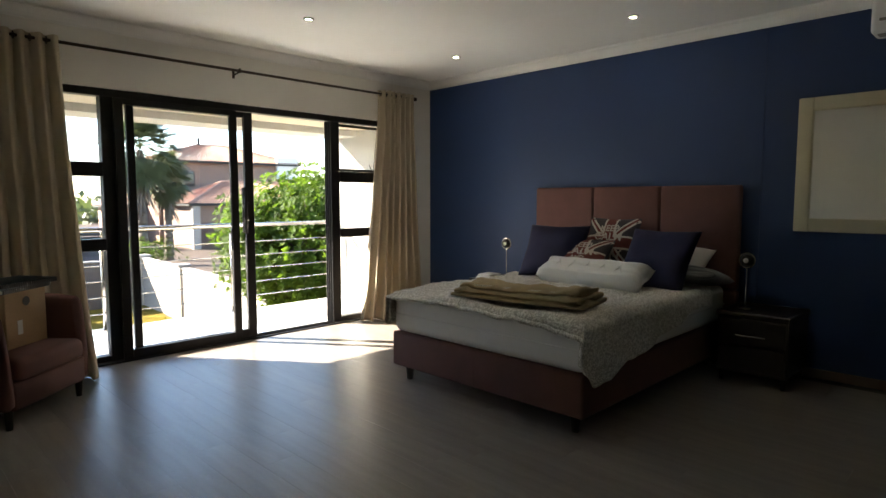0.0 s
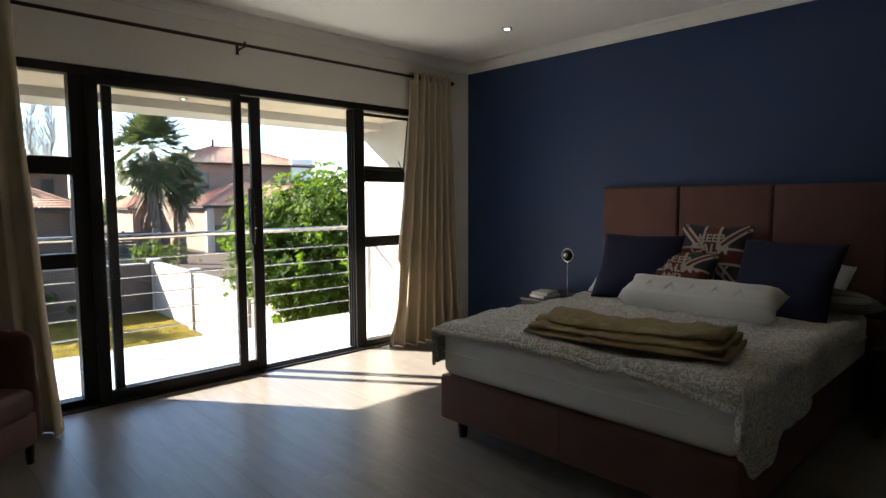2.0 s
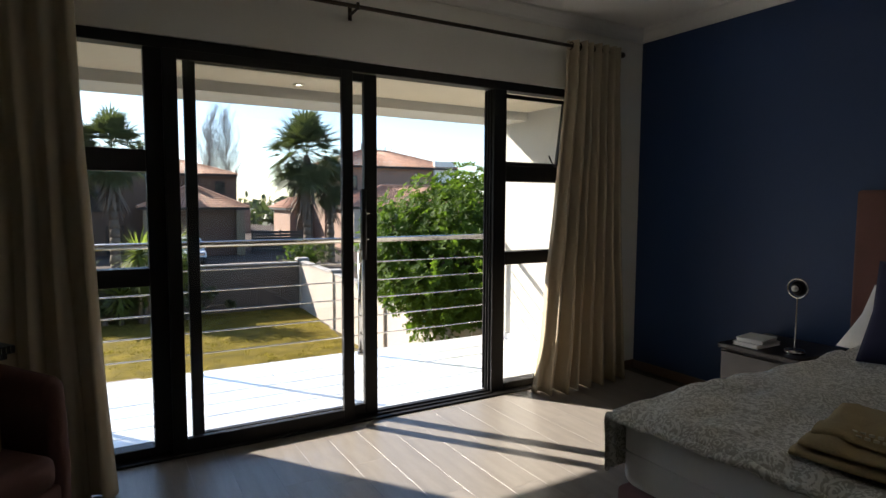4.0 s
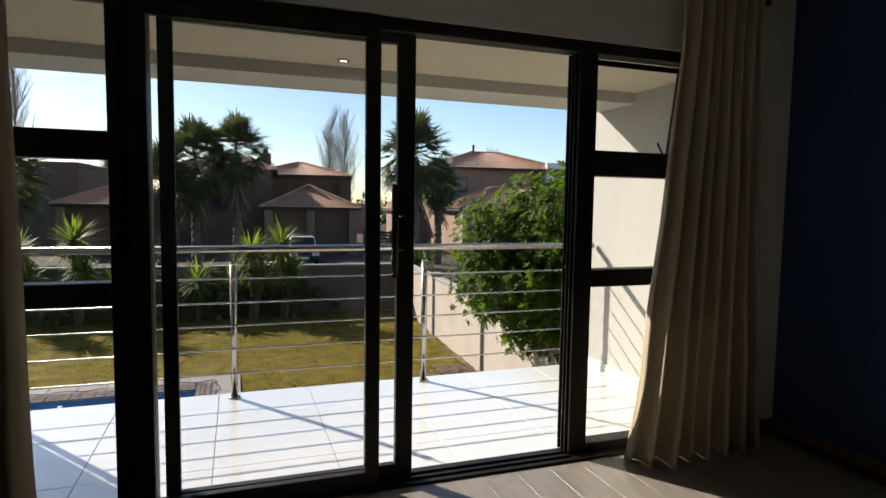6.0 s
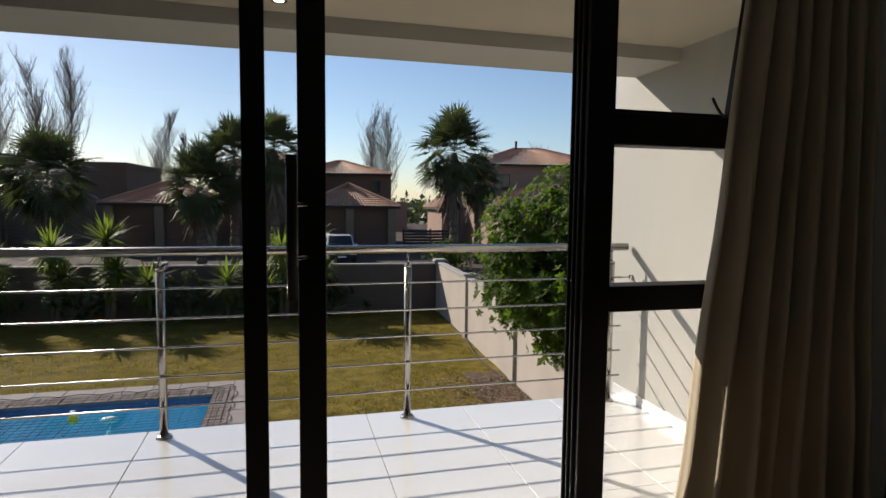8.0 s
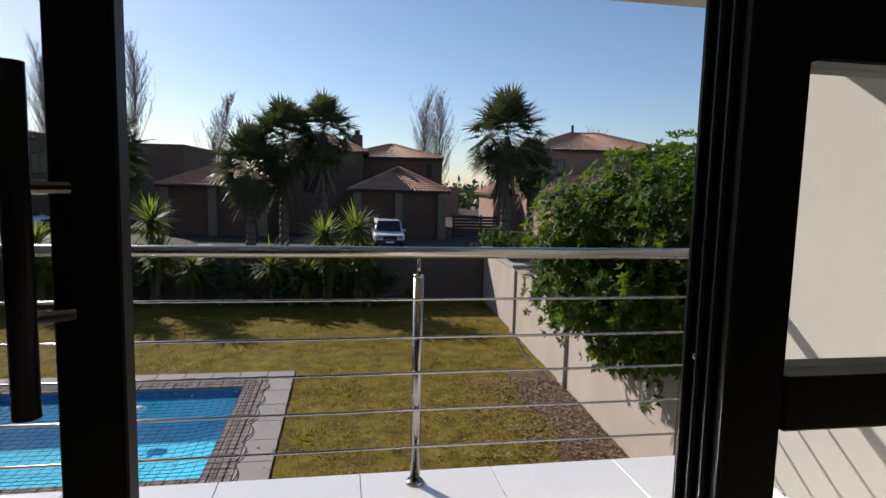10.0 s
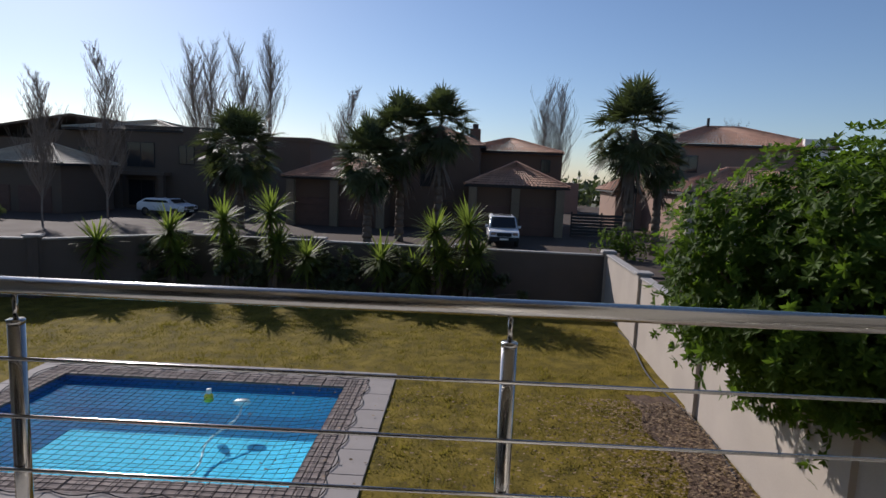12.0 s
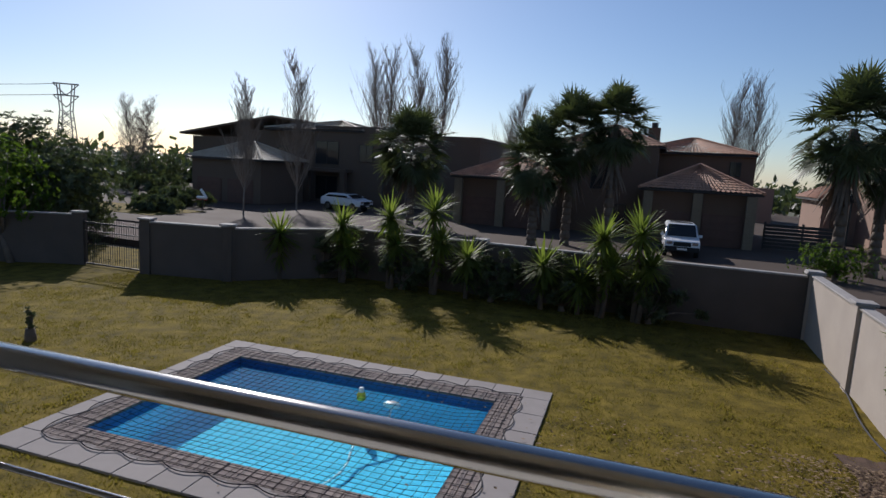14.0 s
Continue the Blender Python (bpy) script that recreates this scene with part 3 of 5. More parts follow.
def night_stand(y, label):
    ns = thing("night_stand", label, "night stand", (5.70, y, 0.0), group="night stands beside the bed")
    part("body", box(bmesh.new(), -0.25, 0.25, -0.24, 0.24, 0.08, 0.50, bevel=0.006), "dark_wood", ns)
    part("top", box(bmesh.new(), -0.27, 0.25, -0.25, 0.25, 0.50, 0.53, bevel=0.006), "dark_wood", ns)
    for z0, z1 in ((0.10, 0.28), (0.295, 0.485)):
        d = part("drawer", box(bmesh.new(), -0.268, -0.252, -0.225, 0.225, z0, z1, bevel=0.004), "dark_wood", ns)
        if z0 > 0.2:
            part("handle", tubes(((-0.285, -0.10, z0 + 0.07), (-0.285, 0.10, z0 + 0.07), 0.005), ((-0.285, -0.09, z0 + 0.07), (-0.268, -0.09, z0 + 0.07), 0.004), ((-0.285, 0.09, z0 + 0.07), (-0.268, 0.09, z0 + 0.07), 0.004)), "chrome", d, "slim chrome handle")
    for x in (-0.22, 0.22):
        for yy in (-0.21, 0.21):
            part("foot", tube(bmesh.new(), (x, yy, 0), (x, yy, 0.082), 0.015, 0.02), "dark_wood", ns)
    return ns


night_stand(2.30, "black wooden two-drawer night stand beside the bed")
night_stand(4.83, "black wooden two-drawer night stand below the lamp")


def ring_lamp(x, y, z0, h, label):
    lp = thing("bedside_lamp", label, "lamp", (x, y, z0), group="bedside lamps")
    part("base", tube(bmesh.new(), (0, 0, 0), (0, 0, 0.02), 0.06, 0.05, 24), "steel", lp, smooth=True)
    part("stem", tubes(((0, 0, 0.02), (0, 0, h - 0.06), 0.004)), "steel", lp)
    part("ring", ring(bmesh.new(), (0, 0, h), 0.055, 0.006, "x"), "steel", lp, "round steel rim", True)
    part("reflector", tube(tube(bmesh.new(), (-0.012, 0, h), (0.014, 0, h), 0.036, 0.048, 24), (-0.02, 0, h), (-0.012, 0, h), 0.02, 0.03, 16), "black", lp, "dark round lamp head", True)
    part("bulb", ball(bmesh.new(), (-0.028, 0, h), 0.018), "white_plastic", lp, "small white bulb", True)
    return lp


ring_lamp(5.58, 4.69, 0.53, 0.378, "small round bedside lamp on a thin steel stem")
ring_lamp(5.60, 2.40, 0.53, 0.372, "small round bedside lamp on a thin steel stem")

# ---- wall mirror, air conditioner, downlights ----
mir = thing("wall_mirror", "wide cream framed mirror hung on the blue wall", "mirror", (BX, 1.45, 1.615))
for n_, y0, y1, z0, z1 in (("frame_side", -0.75, -0.65, -0.50, 0.50), ("frame_side", 0.65, 0.75, -0.50, 0.50), ("frame_top", -0.65, 0.65, 0.40, 0.50), ("frame_bottom", -0.65, 0.65, -0.50, -0.40)):
    part(n_, box(bmesh.new(), -0.035, 0, y0, y1, z0, z1, bevel=0.008, seg=2), "cream", mir)
part("glass", boxes((-0.012, -0.008, -0.65, 0.65, -0.40, 0.40)), "mirror", mir, "silvered mirror glass")
ac = thing("air_conditioner", "white split air conditioner high on the blue wall", "air conditioner", (BX, 1.345, 2.595))
part("case", box(bmesh.new(), -0.21, 0, -0.41, 0.41, -0.13, 0.14, bevel=0.035, seg=4), "white_plastic", ac, smooth=True)
part("outlet_flap", box(bmesh.new(), -0.19, -0.10, -0.37, 0.37, -0.136, -0.128, bevel=0.003), "garden_cap", ac)
part("badge", boxes((-0.213, -0.209, 0.28, 0.36, -0.05, -0.03)), "steel", ac)


def downlight(x, y, z=CZ):
    dl = thing("downlight", "small round recessed ceiling downlight, switched on", "downlight", (x, y, z), group="ceiling downlights")
    part("rim", ring(bmesh.new(), (0, 0, -0.004), 0.034, 0.009, "z", 24, 8), "steel", dl, "brushed steel rim", True)
    part("lamp", tube(bmesh.new(), (0, 0, -0.006), (0, 0, 0.0), 0.022, seg=20), "lamp_on", dl, "glowing lamp")


for p in ((3.51, 5.04), (5.24, 5.08), (5.27, 3.20)):
    downlight(*p)

# ---- armchair with box and folders ----
chair = thing("armchair", "small brown suede tub armchair beside the curtain", "armchair", (1.51, 5.51, 0.0), rz=42)


def shell_point(u, v):
    """The tub's back and arms as one wrapped panel, u round from arm to arm, v upward."""
    k = abs(u - 0.5) * 2
    side = 1 if u > 0.5 else -1
    if k > 0.55:
        f = (k - 0.55) / 0.45
        x, y, rise = side * (0.325 + 0.005 * f), 0.06 - 0.37 * f, 0.60 - 0.03 * f
        y += 0.05 * v * v * f
    else:
        a = k / 0.55 * math.pi / 2
        x, y, rise = side * 0.325 * math.sin(a), 0.06 + 0.25 * math.cos(a), 0.60 + 0.06 * math.cos(a)
    return (x * (1 + 0.06 * v), y * (1 + 0.03 * v), 0.12 + v * rise)


solid(part("shell", sheet(bmesh.new(), 40, 8, shell_point), "suede", chair, "curved back and arms", True), 0.09, 0).modifiers.new("round", "BEVEL").width = 0.03
part("seat", box(bmesh.new(), -0.29, 0.29, -0.34, 0.26, 0.28, 0.42, bevel=0.05, seg=4), "suede", chair, "padded seat", True)
part("front", box(bmesh.new(), -0.32, 0.32, -0.31, 0.26, 0.11, 0.285, bevel=0.02, seg=2), "suede", chair, smooth=True)
for x in (-0.31, 0.31):
    for y in (-0.26, 0.24):
        part("leg", tube(bmesh.new(), (x, y, 0), (x, y, 0.125), 0.018, 0.026), "dark_wood", chair)
carton = thing("cardboard_box", "brown cardboard archive box with a hand hole", "box", (1.545, 5.555, 0.425), rz=41)
part("carton", boxes((-0.17, 0.17, -0.13, 0.13, 0.0, 0.355), bevel=0.004), "card", carton)
part("hand_hole", tube(bmesh.new(), (0, -0.1315, 0.285), (0, -0.130, 0.285), 0.03, seg=16), "iron", carton, "dark hand hole")
part("sticker", boxes((-0.08, -0.04, -0.132, -0.130, 0.08, 0.17)), "paper", carton, "pale sticker")
for i, (dx, rz) in enumerate(((0.0, 44), (0.03, 34))):
    f = thing("folder", "dark ring-bound folder lying on the box", "folder", (1.53 + dx, 5.54, 0.781 + i * 0.032), group="folders on the box", rz=rz)
    part("cover", boxes((-0.21, 0.21, -0.15, 0.15, 0.0, 0.004), (-0.21, 0.21, -0.15, 0.15, 0.026, 0.030)), "dark_book", f, "dark printed cover")
    part("pages", boxes((-0.20, 0.20, -0.145, 0.145, 0.004, 0.026)), "paper", f, "white pages")
    part("binding", boxes(*[(-0.2 + j * 0.016, -0.192 + j * 0.016, -0.158, -0.146, -0.001 + 0.003, 0.029) for j in range(26)]), "iron", f, "black comb binding")

# ---- books on the far night stand ----
for i, (z, m_, w) in enumerate(((0.53, "paper", 0.12), (0.555, "paper", 0.10))):
    bk = thing("book", "thin pale book lying on the night stand", "book", (5.58, 4.92, z), group="books on the night stand", rz=8 * i)
    part("cover", boxes((-w, w, -0.08, 0.08, 0, 0.003), (-w, w, -0.08, 0.08, 0.02, 0.023)), "paper", bk)
    part("pages", boxes((-w + 0.004, w - 0.004, -0.076, 0.076, 0.003, 0.02)), "sheet", bk)

# ---- laminate planks ----
PW, PL = 0.19, 1.28
plank_mesh = bpy.data.meshes.new("plank")
bm = box(bmesh.new(), -PL / 2 + 0.0003, PL / 2 - 0.0003, -PW / 2 + 0.0003, PW / 2 - 0.0003, -0.006, 0.0, bevel=0.0004)
bm.to_mesh(plank_mesh)
bm.free()
plank_mesh.materials.append(M["plank"])

# ---- balcony ----
BZ, BY1, BXR = -0.10, 8.26, 5.93
BXL = 0.84
structure("balcony_slab", boxes((BXL, BXR, WY + 0.02, BY1 - 0.01, -0.42, BZ - 0.008)), "outer", "pale plastered balcony slab", category="balcony")
structure("house_wall_below", boxes((-6.0, 9.2, WY, WY + 0.2, -3.2, -0.42)), "outer", "pale plastered house wall under the balcony", category="wall")
structure("house_wall_left", boxes((-6.0, X0 - 0.2, WY, WY + 0.2, -0.42, 3.1)), "outer", "pale plastered house wall", category="wall")
structure("balcony_ceiling", boxes((-3.0, BXR + 0.2, WY + 0.22, 7.65, 2.31, 2.6)), mat("soffit_paint", (0.44, 0.39, 0.30), 0.85, var=0.04), "beige painted balcony ceiling", category="ceiling")
structure("balcony_beam", boxes((-3.0, BXR + 0.2, 7.65, 8.15, 2.225, 3.0)), "outer", "pale plastered beam along the balcony front", category="beam")
structure("balcony_roof", boxes((-6.0, 9.0, Y0, 8.15, 3.0, 3.1)), "outer", "flat roof slab over the house", category="roof")
structure("wall_balcony_left", boxes((BXL - 0.22, BXL, WY + 0.22, 8.72, -3.2, 2.6)), "outer", "white plastered balcony side wall", category="wall")
structure("wall_balcony_side", boxes((BXR, BXR + 0.22, WY + 0.22, 8.40, -3.2, 2.6)), "outer", "white plastered balcony side wall", category="wall")
structure("baseboard_balcony", boxes((BXR - 0.010, BXR, WY + 0.22, 8.30, BZ, BZ + 0.075)), "tile", "white tile skirting along the balcony wall", category="skirting")
downlight(3.50, 7.45, 2.31)
rail = thing("balustrade", "brushed stainless steel balcony balustrade with five rods", "balustrade", (4.29, 8.14, BZ))
part("handrail", tubes(((-3.45, 0, 1.125), (1.61, 0, 1.125), 0.027), seg=20), "steel", rail, "round steel handrail", True)
for z in (0.908, 0.728, 0.556, 0.377, 0.194):
    part("rod", tubes(((-3.45, -0.03, z), (1.56, -0.03, z), 0.0065), seg=8), "steel", rail, smooth=True)
for i in range(-2, 2):
    x = i * 1.49
    p = part("post", tubes(((x, 0, 0.012), (x, 0, 1.015), 0.024), seg=18), "steel", rail, "round steel post", True)
    part("collar", tubes(((x, 0, 1.01), (x, 0, 1.022), 0.026), seg=18), "steel", p, smooth=True)
    part("pin", tubes(((x, 0, 1.02), (x, 0, 1.10), 0.008), seg=10), "steel", p, smooth=True)
    part("flange", tube(bmesh.new(), (x, 0, 0), (x, 0, 0.014), 0.048, 0.04, 20), "steel", p, smooth=True)
part("wall_stay", tubes(((1.50, -0.03, 0.908), (1.635, -0.03, 0.908), 0.006), ((1.63, -0.03, 0.893), (1.63, -0.03, 0.923), 0.012)), "steel", rail)

# ---- ground, lawn, road ----
house_part = set(bpy.data.objects)     # what was built so far stands square to the house
GZ, RZ = -3.15, -2.85
HOLE = (-4.4, 2.1, 14.2, 18.7)
g = bmesh.new()
xs, ys = (-900, HOLE[0], HOLE[1], 900), (-400, HOLE[2], HOLE[3], 1500)
grid = [[g.verts.new((x, y, GZ - 0.03)) for y in ys] for x in xs]
for i in range(3):
    for j in range(3):
        if (i, j) != (1, 1):
            g.faces.new((grid[i][j], grid[i + 1][j], grid[i + 1][j + 1], grid[i][j + 1]))
structure("ground", g, "earth", "dry ground reaching to the horizon")


def lawn_point(u, v):
    x, y = -22 + u * 31.5, 8.0 + v * 21.0
    return (x, y, GZ + 0.025 * noise.noise((x * 0.7, y * 0.7, 0)) + 0.012 * noise.noise((x * 4, y * 4, 3)))


lm = M["grass"]
PX0, PX1, PY0, PY1 = -4.15, 1.85, 14.35, 18.43      # pool
DX0, DX1, DY0, DY1 = -5.02, 2.88, 13.40, 19.42     # its paving
bm = sheet(bmesh.new(), 150, 100, lawn_point)
bmesh.ops.delete(bm, geom=[f for f in bm.faces if DX0 + 0.2 < f.calc_center_median().x < DX1 - 0.2 and DY0 + 0.2 < f.calc_center_median().y < DY1 - 0.2], context="FACES")
structure("lawn", bm, "grass", "dry yellow-green winter lawn", category="lawn")

# short grass blades over the part of the lawn seen from the balcony
rg = random.Random(4)
vs, fs = [], []
for _ in range(190000):
    x, y = rg.uniform(-14, 9.2), rg.uniform(9.5, 27.6)
    if x > 8.25 + 0.055 * (y - 8.3) or DX0 - 0.02 < x < DX1 + 0.02 and DY0 < y < DY1 + 0.02:
        continue
    tuft = 0.55 + 0.9 * max(0.0, noise.noise((x * 2.3, y * 2.3, 5)) + 0.5 * noise.noise((x * 7, y * 7, 8)))
    h, a = rg.uniform(0.015, 0.045) * tuft, rg.uniform(0, 6.28)
    dx, dy, k_ = 0.017 * tuft * math.cos(a), 0.017 * tuft * math.sin(a), len(vs)
    vs += [(x - dx, y - dy, GZ - 0.01), (x + dx, y + dy, GZ - 0.01), (x + rg.uniform(-0.04, 0.04), y + rg.uniform(-0.04, 0.04), GZ + 0.015 + h)]
    fs.append((k_, k_ + 1, k_ + 2))
tagged(raw("grass_blades", vs, fs, "blade"), "short dry grass blades on the lawn", "grass", kind="stuff")

# leaf litter and soil strip under the tree
bm = sheet(bmesh.new(), 24, 40, lambda u, v: (7.35 + u * 0.9 + (0.45 * noise.noise((v * 6, 0, 9)) - 0.5 * (v - 0.4) ** 2) * (1 - u), 11.5 + v * 7.5, GZ + 0.03 + 0.03 * noise.noise((u * 6, v * 30, 2))))
structure("flower_bed", bm, mat("soil", (0.075, 0.043, 0.026), 0.95, var=0.35, scale=8, bump=0.8, fine=40), "bare brown soil strip along the wall", category="soil")
vs, fs = [], []
for _ in range(5200):
    v = rg.random() ** 0.7
    x, y = 8.25 - abs(rg.gauss(0, 1.15 if rg.random() < 0.7 else 3.2)), 11.5 + v * 7.0
    a, s, k_ = rg.uniform(0, 6.28), rg.uniform(0.015, 0.04), len(vs)
    z = GZ + 0.06 + rg.uniform(0, 0.03)
    vs += [(x + s * math.cos(a + q * 1.57), y + s * math.sin(a + q * 1.57) * 0.6, z + rg.uniform(-0.01, 0.015)) for q in range(4)]
    fs.append((k_, k_ + 1, k_ + 2, k_ + 3))
M["dead_leaf"] = mat("dead_leaf", (0.24, 0.165, 0.095), 0.9, var=0.5, scale=5, bump=0)
tagged(raw("leaf_litter", vs, fs, "dead_leaf"), "dry fallen leaves on the soil", "leaves", kind="stuff")

# street and forecourts, a raised sheet outside the garden wall
structure("road", boxes((-120, 60, 28.35, 33.5, GZ - 0.3, RZ), bevel=0.02), "paving", "pinkish brick-paved residential street", category="road")
structure("pavement", boxes((-120, 60, 33.5, 130, GZ - 0.3, RZ + 0.10), bevel=0.03), mat("drive_paving", (0.085, 0.066, 0.054), 0.85, var=0.15, scale=0.5, bump=0.3, fine=14, spec=0.1), "pale paved forecourts above the street kerb", category="pavement")
structure("road_side", boxes((8.62, 60, 8, 28.35, GZ - 0.3, RZ), bevel=0.02), "paving", "paved lane beside the garden wall", category="road")
structure("yard_left", boxes((-60, -22, 8, 28.35, GZ - 0.3, GZ + 0.01)), "paving", "paved yard beyond the gate", category="pavement")

# ---- garden wall ----


def wall_run(name, a, b, top, steps, label, skin="garden_wall"):
    """A plastered wall from a to b with piers and a flat capping."""
    a, b = Vector((*a, 0)), Vector((*b, 0))
    L, ang = (b - a).length, math.atan2(b.y - a.y, b.x - a.x)
    w = tagged(new(name), label, "garden wall", kind="structure")
    w.matrix_world = pose(a.x, a.y, GZ, 0, 0, math.degrees(ang))
    n_ = steps
    for i in range(n_):
        x0, x1 = L * i / n_, L * (i + 1) / n_
        part("panel", boxes((x0 + 0.2, x1 - 0.2, -0.09, 0.09, -0.2, top)), skin, w)
        part("capping", boxes((x0 + 0.19, x1 - 0.19, -0.14, 0.14, top, top + 0.06), bevel=0.01), "garden_cap", w)
    for i in range(n_ + 1):
        x = L * i / n_
        p = part("pier", boxes((x - 0.2, x + 0.2, -0.17, 0.17, -0.2, top + 0.10)), skin, w)
        part("pier_cap", boxes((x - 0.26, x + 0.26, -0.23, 0.23, top + 0.10, top + 0.17), bevel=0.012), "garden_cap", p)
    return w


# same plaster all round; the side run takes the tone with sunlight in it
wall_run("garden_wall_side", (8.42, 8.3), (8.42, 27.95), 1.97, 4, "tall plastered garden wall with piers and grey capping", "lit_plaster")
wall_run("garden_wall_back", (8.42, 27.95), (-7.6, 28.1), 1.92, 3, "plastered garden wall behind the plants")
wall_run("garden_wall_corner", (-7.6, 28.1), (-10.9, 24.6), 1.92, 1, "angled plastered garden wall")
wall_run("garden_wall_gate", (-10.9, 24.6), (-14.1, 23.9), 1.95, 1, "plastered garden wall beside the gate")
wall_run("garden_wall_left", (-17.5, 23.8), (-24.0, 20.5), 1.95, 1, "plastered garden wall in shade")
hose = bmesh.new()
pts = [(8.15 + 0.12 * math.sin(i * 0.5), 15.5 + i * 0.5, GZ + 0.05) for i in range(19)]
for p, q in zip(pts, pts[1:]):
    tube(hose, p, q, 0.018, seg=6)
hs = thing("garden_hose", "dark hose lying along the garden wall", "hose")
part("hose_pipe", hose, "net", hs)

gate = thing("metal_gate", "dark iron swing gate with upright bars", "gate", (-14.4, 23.88, GZ + 0.05), rz=182)
part("gate_frame", boxes((0, 2.9, -0.025, 0.025, 0, 0.06), (0, 2.9, -0.025, 0.025, 1.62, 1.68), (0, 2.9, -0.02, 0.02, 1.30, 1.34), (0, 0.06, -0.025, 0.025, 0, 1.75), (2.84, 2.9, -0.025, 0.025, 0, 1.75)), "iron", gate)
for i in range(24):
    x = 0.12 + i * 0.116
    part("gate_bar", tubes(((x, 0, 0.04), (x, 0, 1.86 - 0.10 * abs(math.sin(i * 0.4))), 0.011), seg=6), "iron", gate)

# ---- pool ----
pool = tagged(new("swimming_pool"), "rectangular swimming pool of blue mosaic under a safety net", "pool", kind="structure")
WZ = GZ - 0.10
PD = 0.72
part("pool_floor", boxes((PX0, PX1, PY0, PY1, GZ - PD - 0.1, GZ - PD)), "pool_side", pool)
for n_, b_ in (("pool_wall", (PX0 - 0.15, PX0, PY0 - 0.15, PY1 + 0.15)), ("pool_wall", (PX1, PX1 + 0.15, PY0 - 0.15, PY1 + 0.15)), ("pool_wall", (PX0, PX1, PY0 - 0.15, PY0)), ("pool_wall", (PX0, PX1, PY1, PY1 + 0.15))):
    part(n_, boxes((*b_, GZ - PD - 0.1, GZ - 0.22)), "pool_side", pool)
    part("tile_band", boxes((*b_, GZ - 0.22, GZ - 0.01)), "pool_band", pool, "dark blue waterline tiles")
wm = bpy.data.materials.new("pool_water")
wm.use_nodes = True
n, k = wm.node_tree.nodes, wm.node_tree.links
n.remove(n["Principled BSDF"])
tr, gl, mx, fr, nz, bp = (n.new("ShaderNode" + s) for s in ("BsdfTransparent", "BsdfGlossy", "MixShader", "Fresnel", "TexNoise", "Bump"))
tr.inputs["Color"].default_value = (0.66, 0.94, 1.0, 1)
gl.inputs["Roughness"].default_value = 0.012
fr.inputs["IOR"].default_value = 1.33
tw = n.new("ShaderNodeTexCoord")
k.new(tw.outputs["Object"], nz.inputs["Vector"])
nz.inputs["Scale"].default_value, nz.inputs["Detail"].default_value = 3.0, 3
bp.inputs["Strength"].default_value, bp.inputs["Distance"].default_value = 0.01, 0.02
k.new(nz.outputs["Fac"], bp.inputs["Height"])
k.new(bp.outputs["Normal"], gl.inputs["Normal"])
k.new(bp.outputs["Normal"], fr.inputs["Normal"])
k.new(fr.outputs[0], mx.inputs[0])
k.new(tr.outputs[0], mx.inputs[1])
k.new(gl.outputs[0], mx.inputs[2])
k.new(mx.outputs[0], n["Material Output"].inputs["Surface"])
water = structure("water", sheet(bmesh.new(), 2, 2, lambda u, v: (PX0 + u * (PX1 - PX0), PY0 + v * (PY1 - PY0), WZ)), wm, "still clear pool water", category="water")
water.visible_shadow = False
netv, netf = [], []


def cord(p, q, r=0.0042):
    p, q = Vector(p), Vector(q)
    side = (q - p).cross(Vector((0, 0, 1))).normalized() * r
    up = Vector((0, 0, r * 1.6))
    i = len(netv)
    for c in (p, q):
        netv.extend([tuple(c - side), tuple(c + side), tuple(c + up)])
    netf.extend([(i, i + 3, i + 4, i + 1), (i + 1, i + 4, i + 5, i + 2), (i + 2, i + 5, i + 3, i)])


NX0, NX1, NY0, NY1 = PX0 - 0.42, PX1 + 0.42, PY0 - 0.42, PY1 + 0.42
NS = 0.165


def sag(x, y):
    d = min(x - PX0, PX1 - x, y - PY0, PY1 - y)
    return GZ + 0.055 if d < 0 else GZ + 0.05 - min(0.10, 0.16 * d)


i = 0
while NX0 + i * NS < NX1:
    x = NX0 + i * NS
    ys = np.linspace(NY0, NY1, 16)
    for a, b in zip(ys, ys[1:]):
        cord((x, a, sag(x, a)), (x, b, sag(x, b)))
    i += 1
i = 0
while NY0 + i * NS < NY1:
    y = NY0 + i * NS
    xs = np.linspace(NX0, NX1, 22)
    for a, b in zip(xs, xs[1:]):
        cord((a, y, sag(a, y)), (b, y, sag(b, y)))
    i += 1
inner_v, inner_f = netv, netf
netv, netf = [], []
# scalloped border cord, tied at eyelets
for (ax, ay, bx, by, ox, oy) in ((NX0, NY0, NX1, NY0, 0, -1), (NX0, NY1, NX1, NY1, 0, 1), (NX0, NY0, NX0, NY1, -1, 0), (NX1, NY0, NX1, NY1, 1, 0)):
    L = math.hypot(bx - ax, by - ay)
    m_ = int(L / 0.12)
    q = [(ax + (bx - ax) * t / m_ + ox * 0.13 * abs(math.sin(math.pi * t / m_ * L / 0.8)), ay + (by - ay) * t / m_ + oy * 0.13 * abs(math.sin(math.pi * t / m_ * L / 0.8)), GZ + 0.06) for t in range(m_ + 1)]
    for a, b in zip(q, q[1:]):
        cord(a, b, 0.009)
pn = thing("pool_net", "black cord safety net stretched over the pool", "safety net")
raw("netting", inner_v, inner_f, "net", pn)
raw("border_cord", netv, netf, "net", pn)
flt = thing("chlorine_floater", "yellow and white floating chlorine dispenser in the pool", "pool floater", (-0.78, 17.79, WZ))
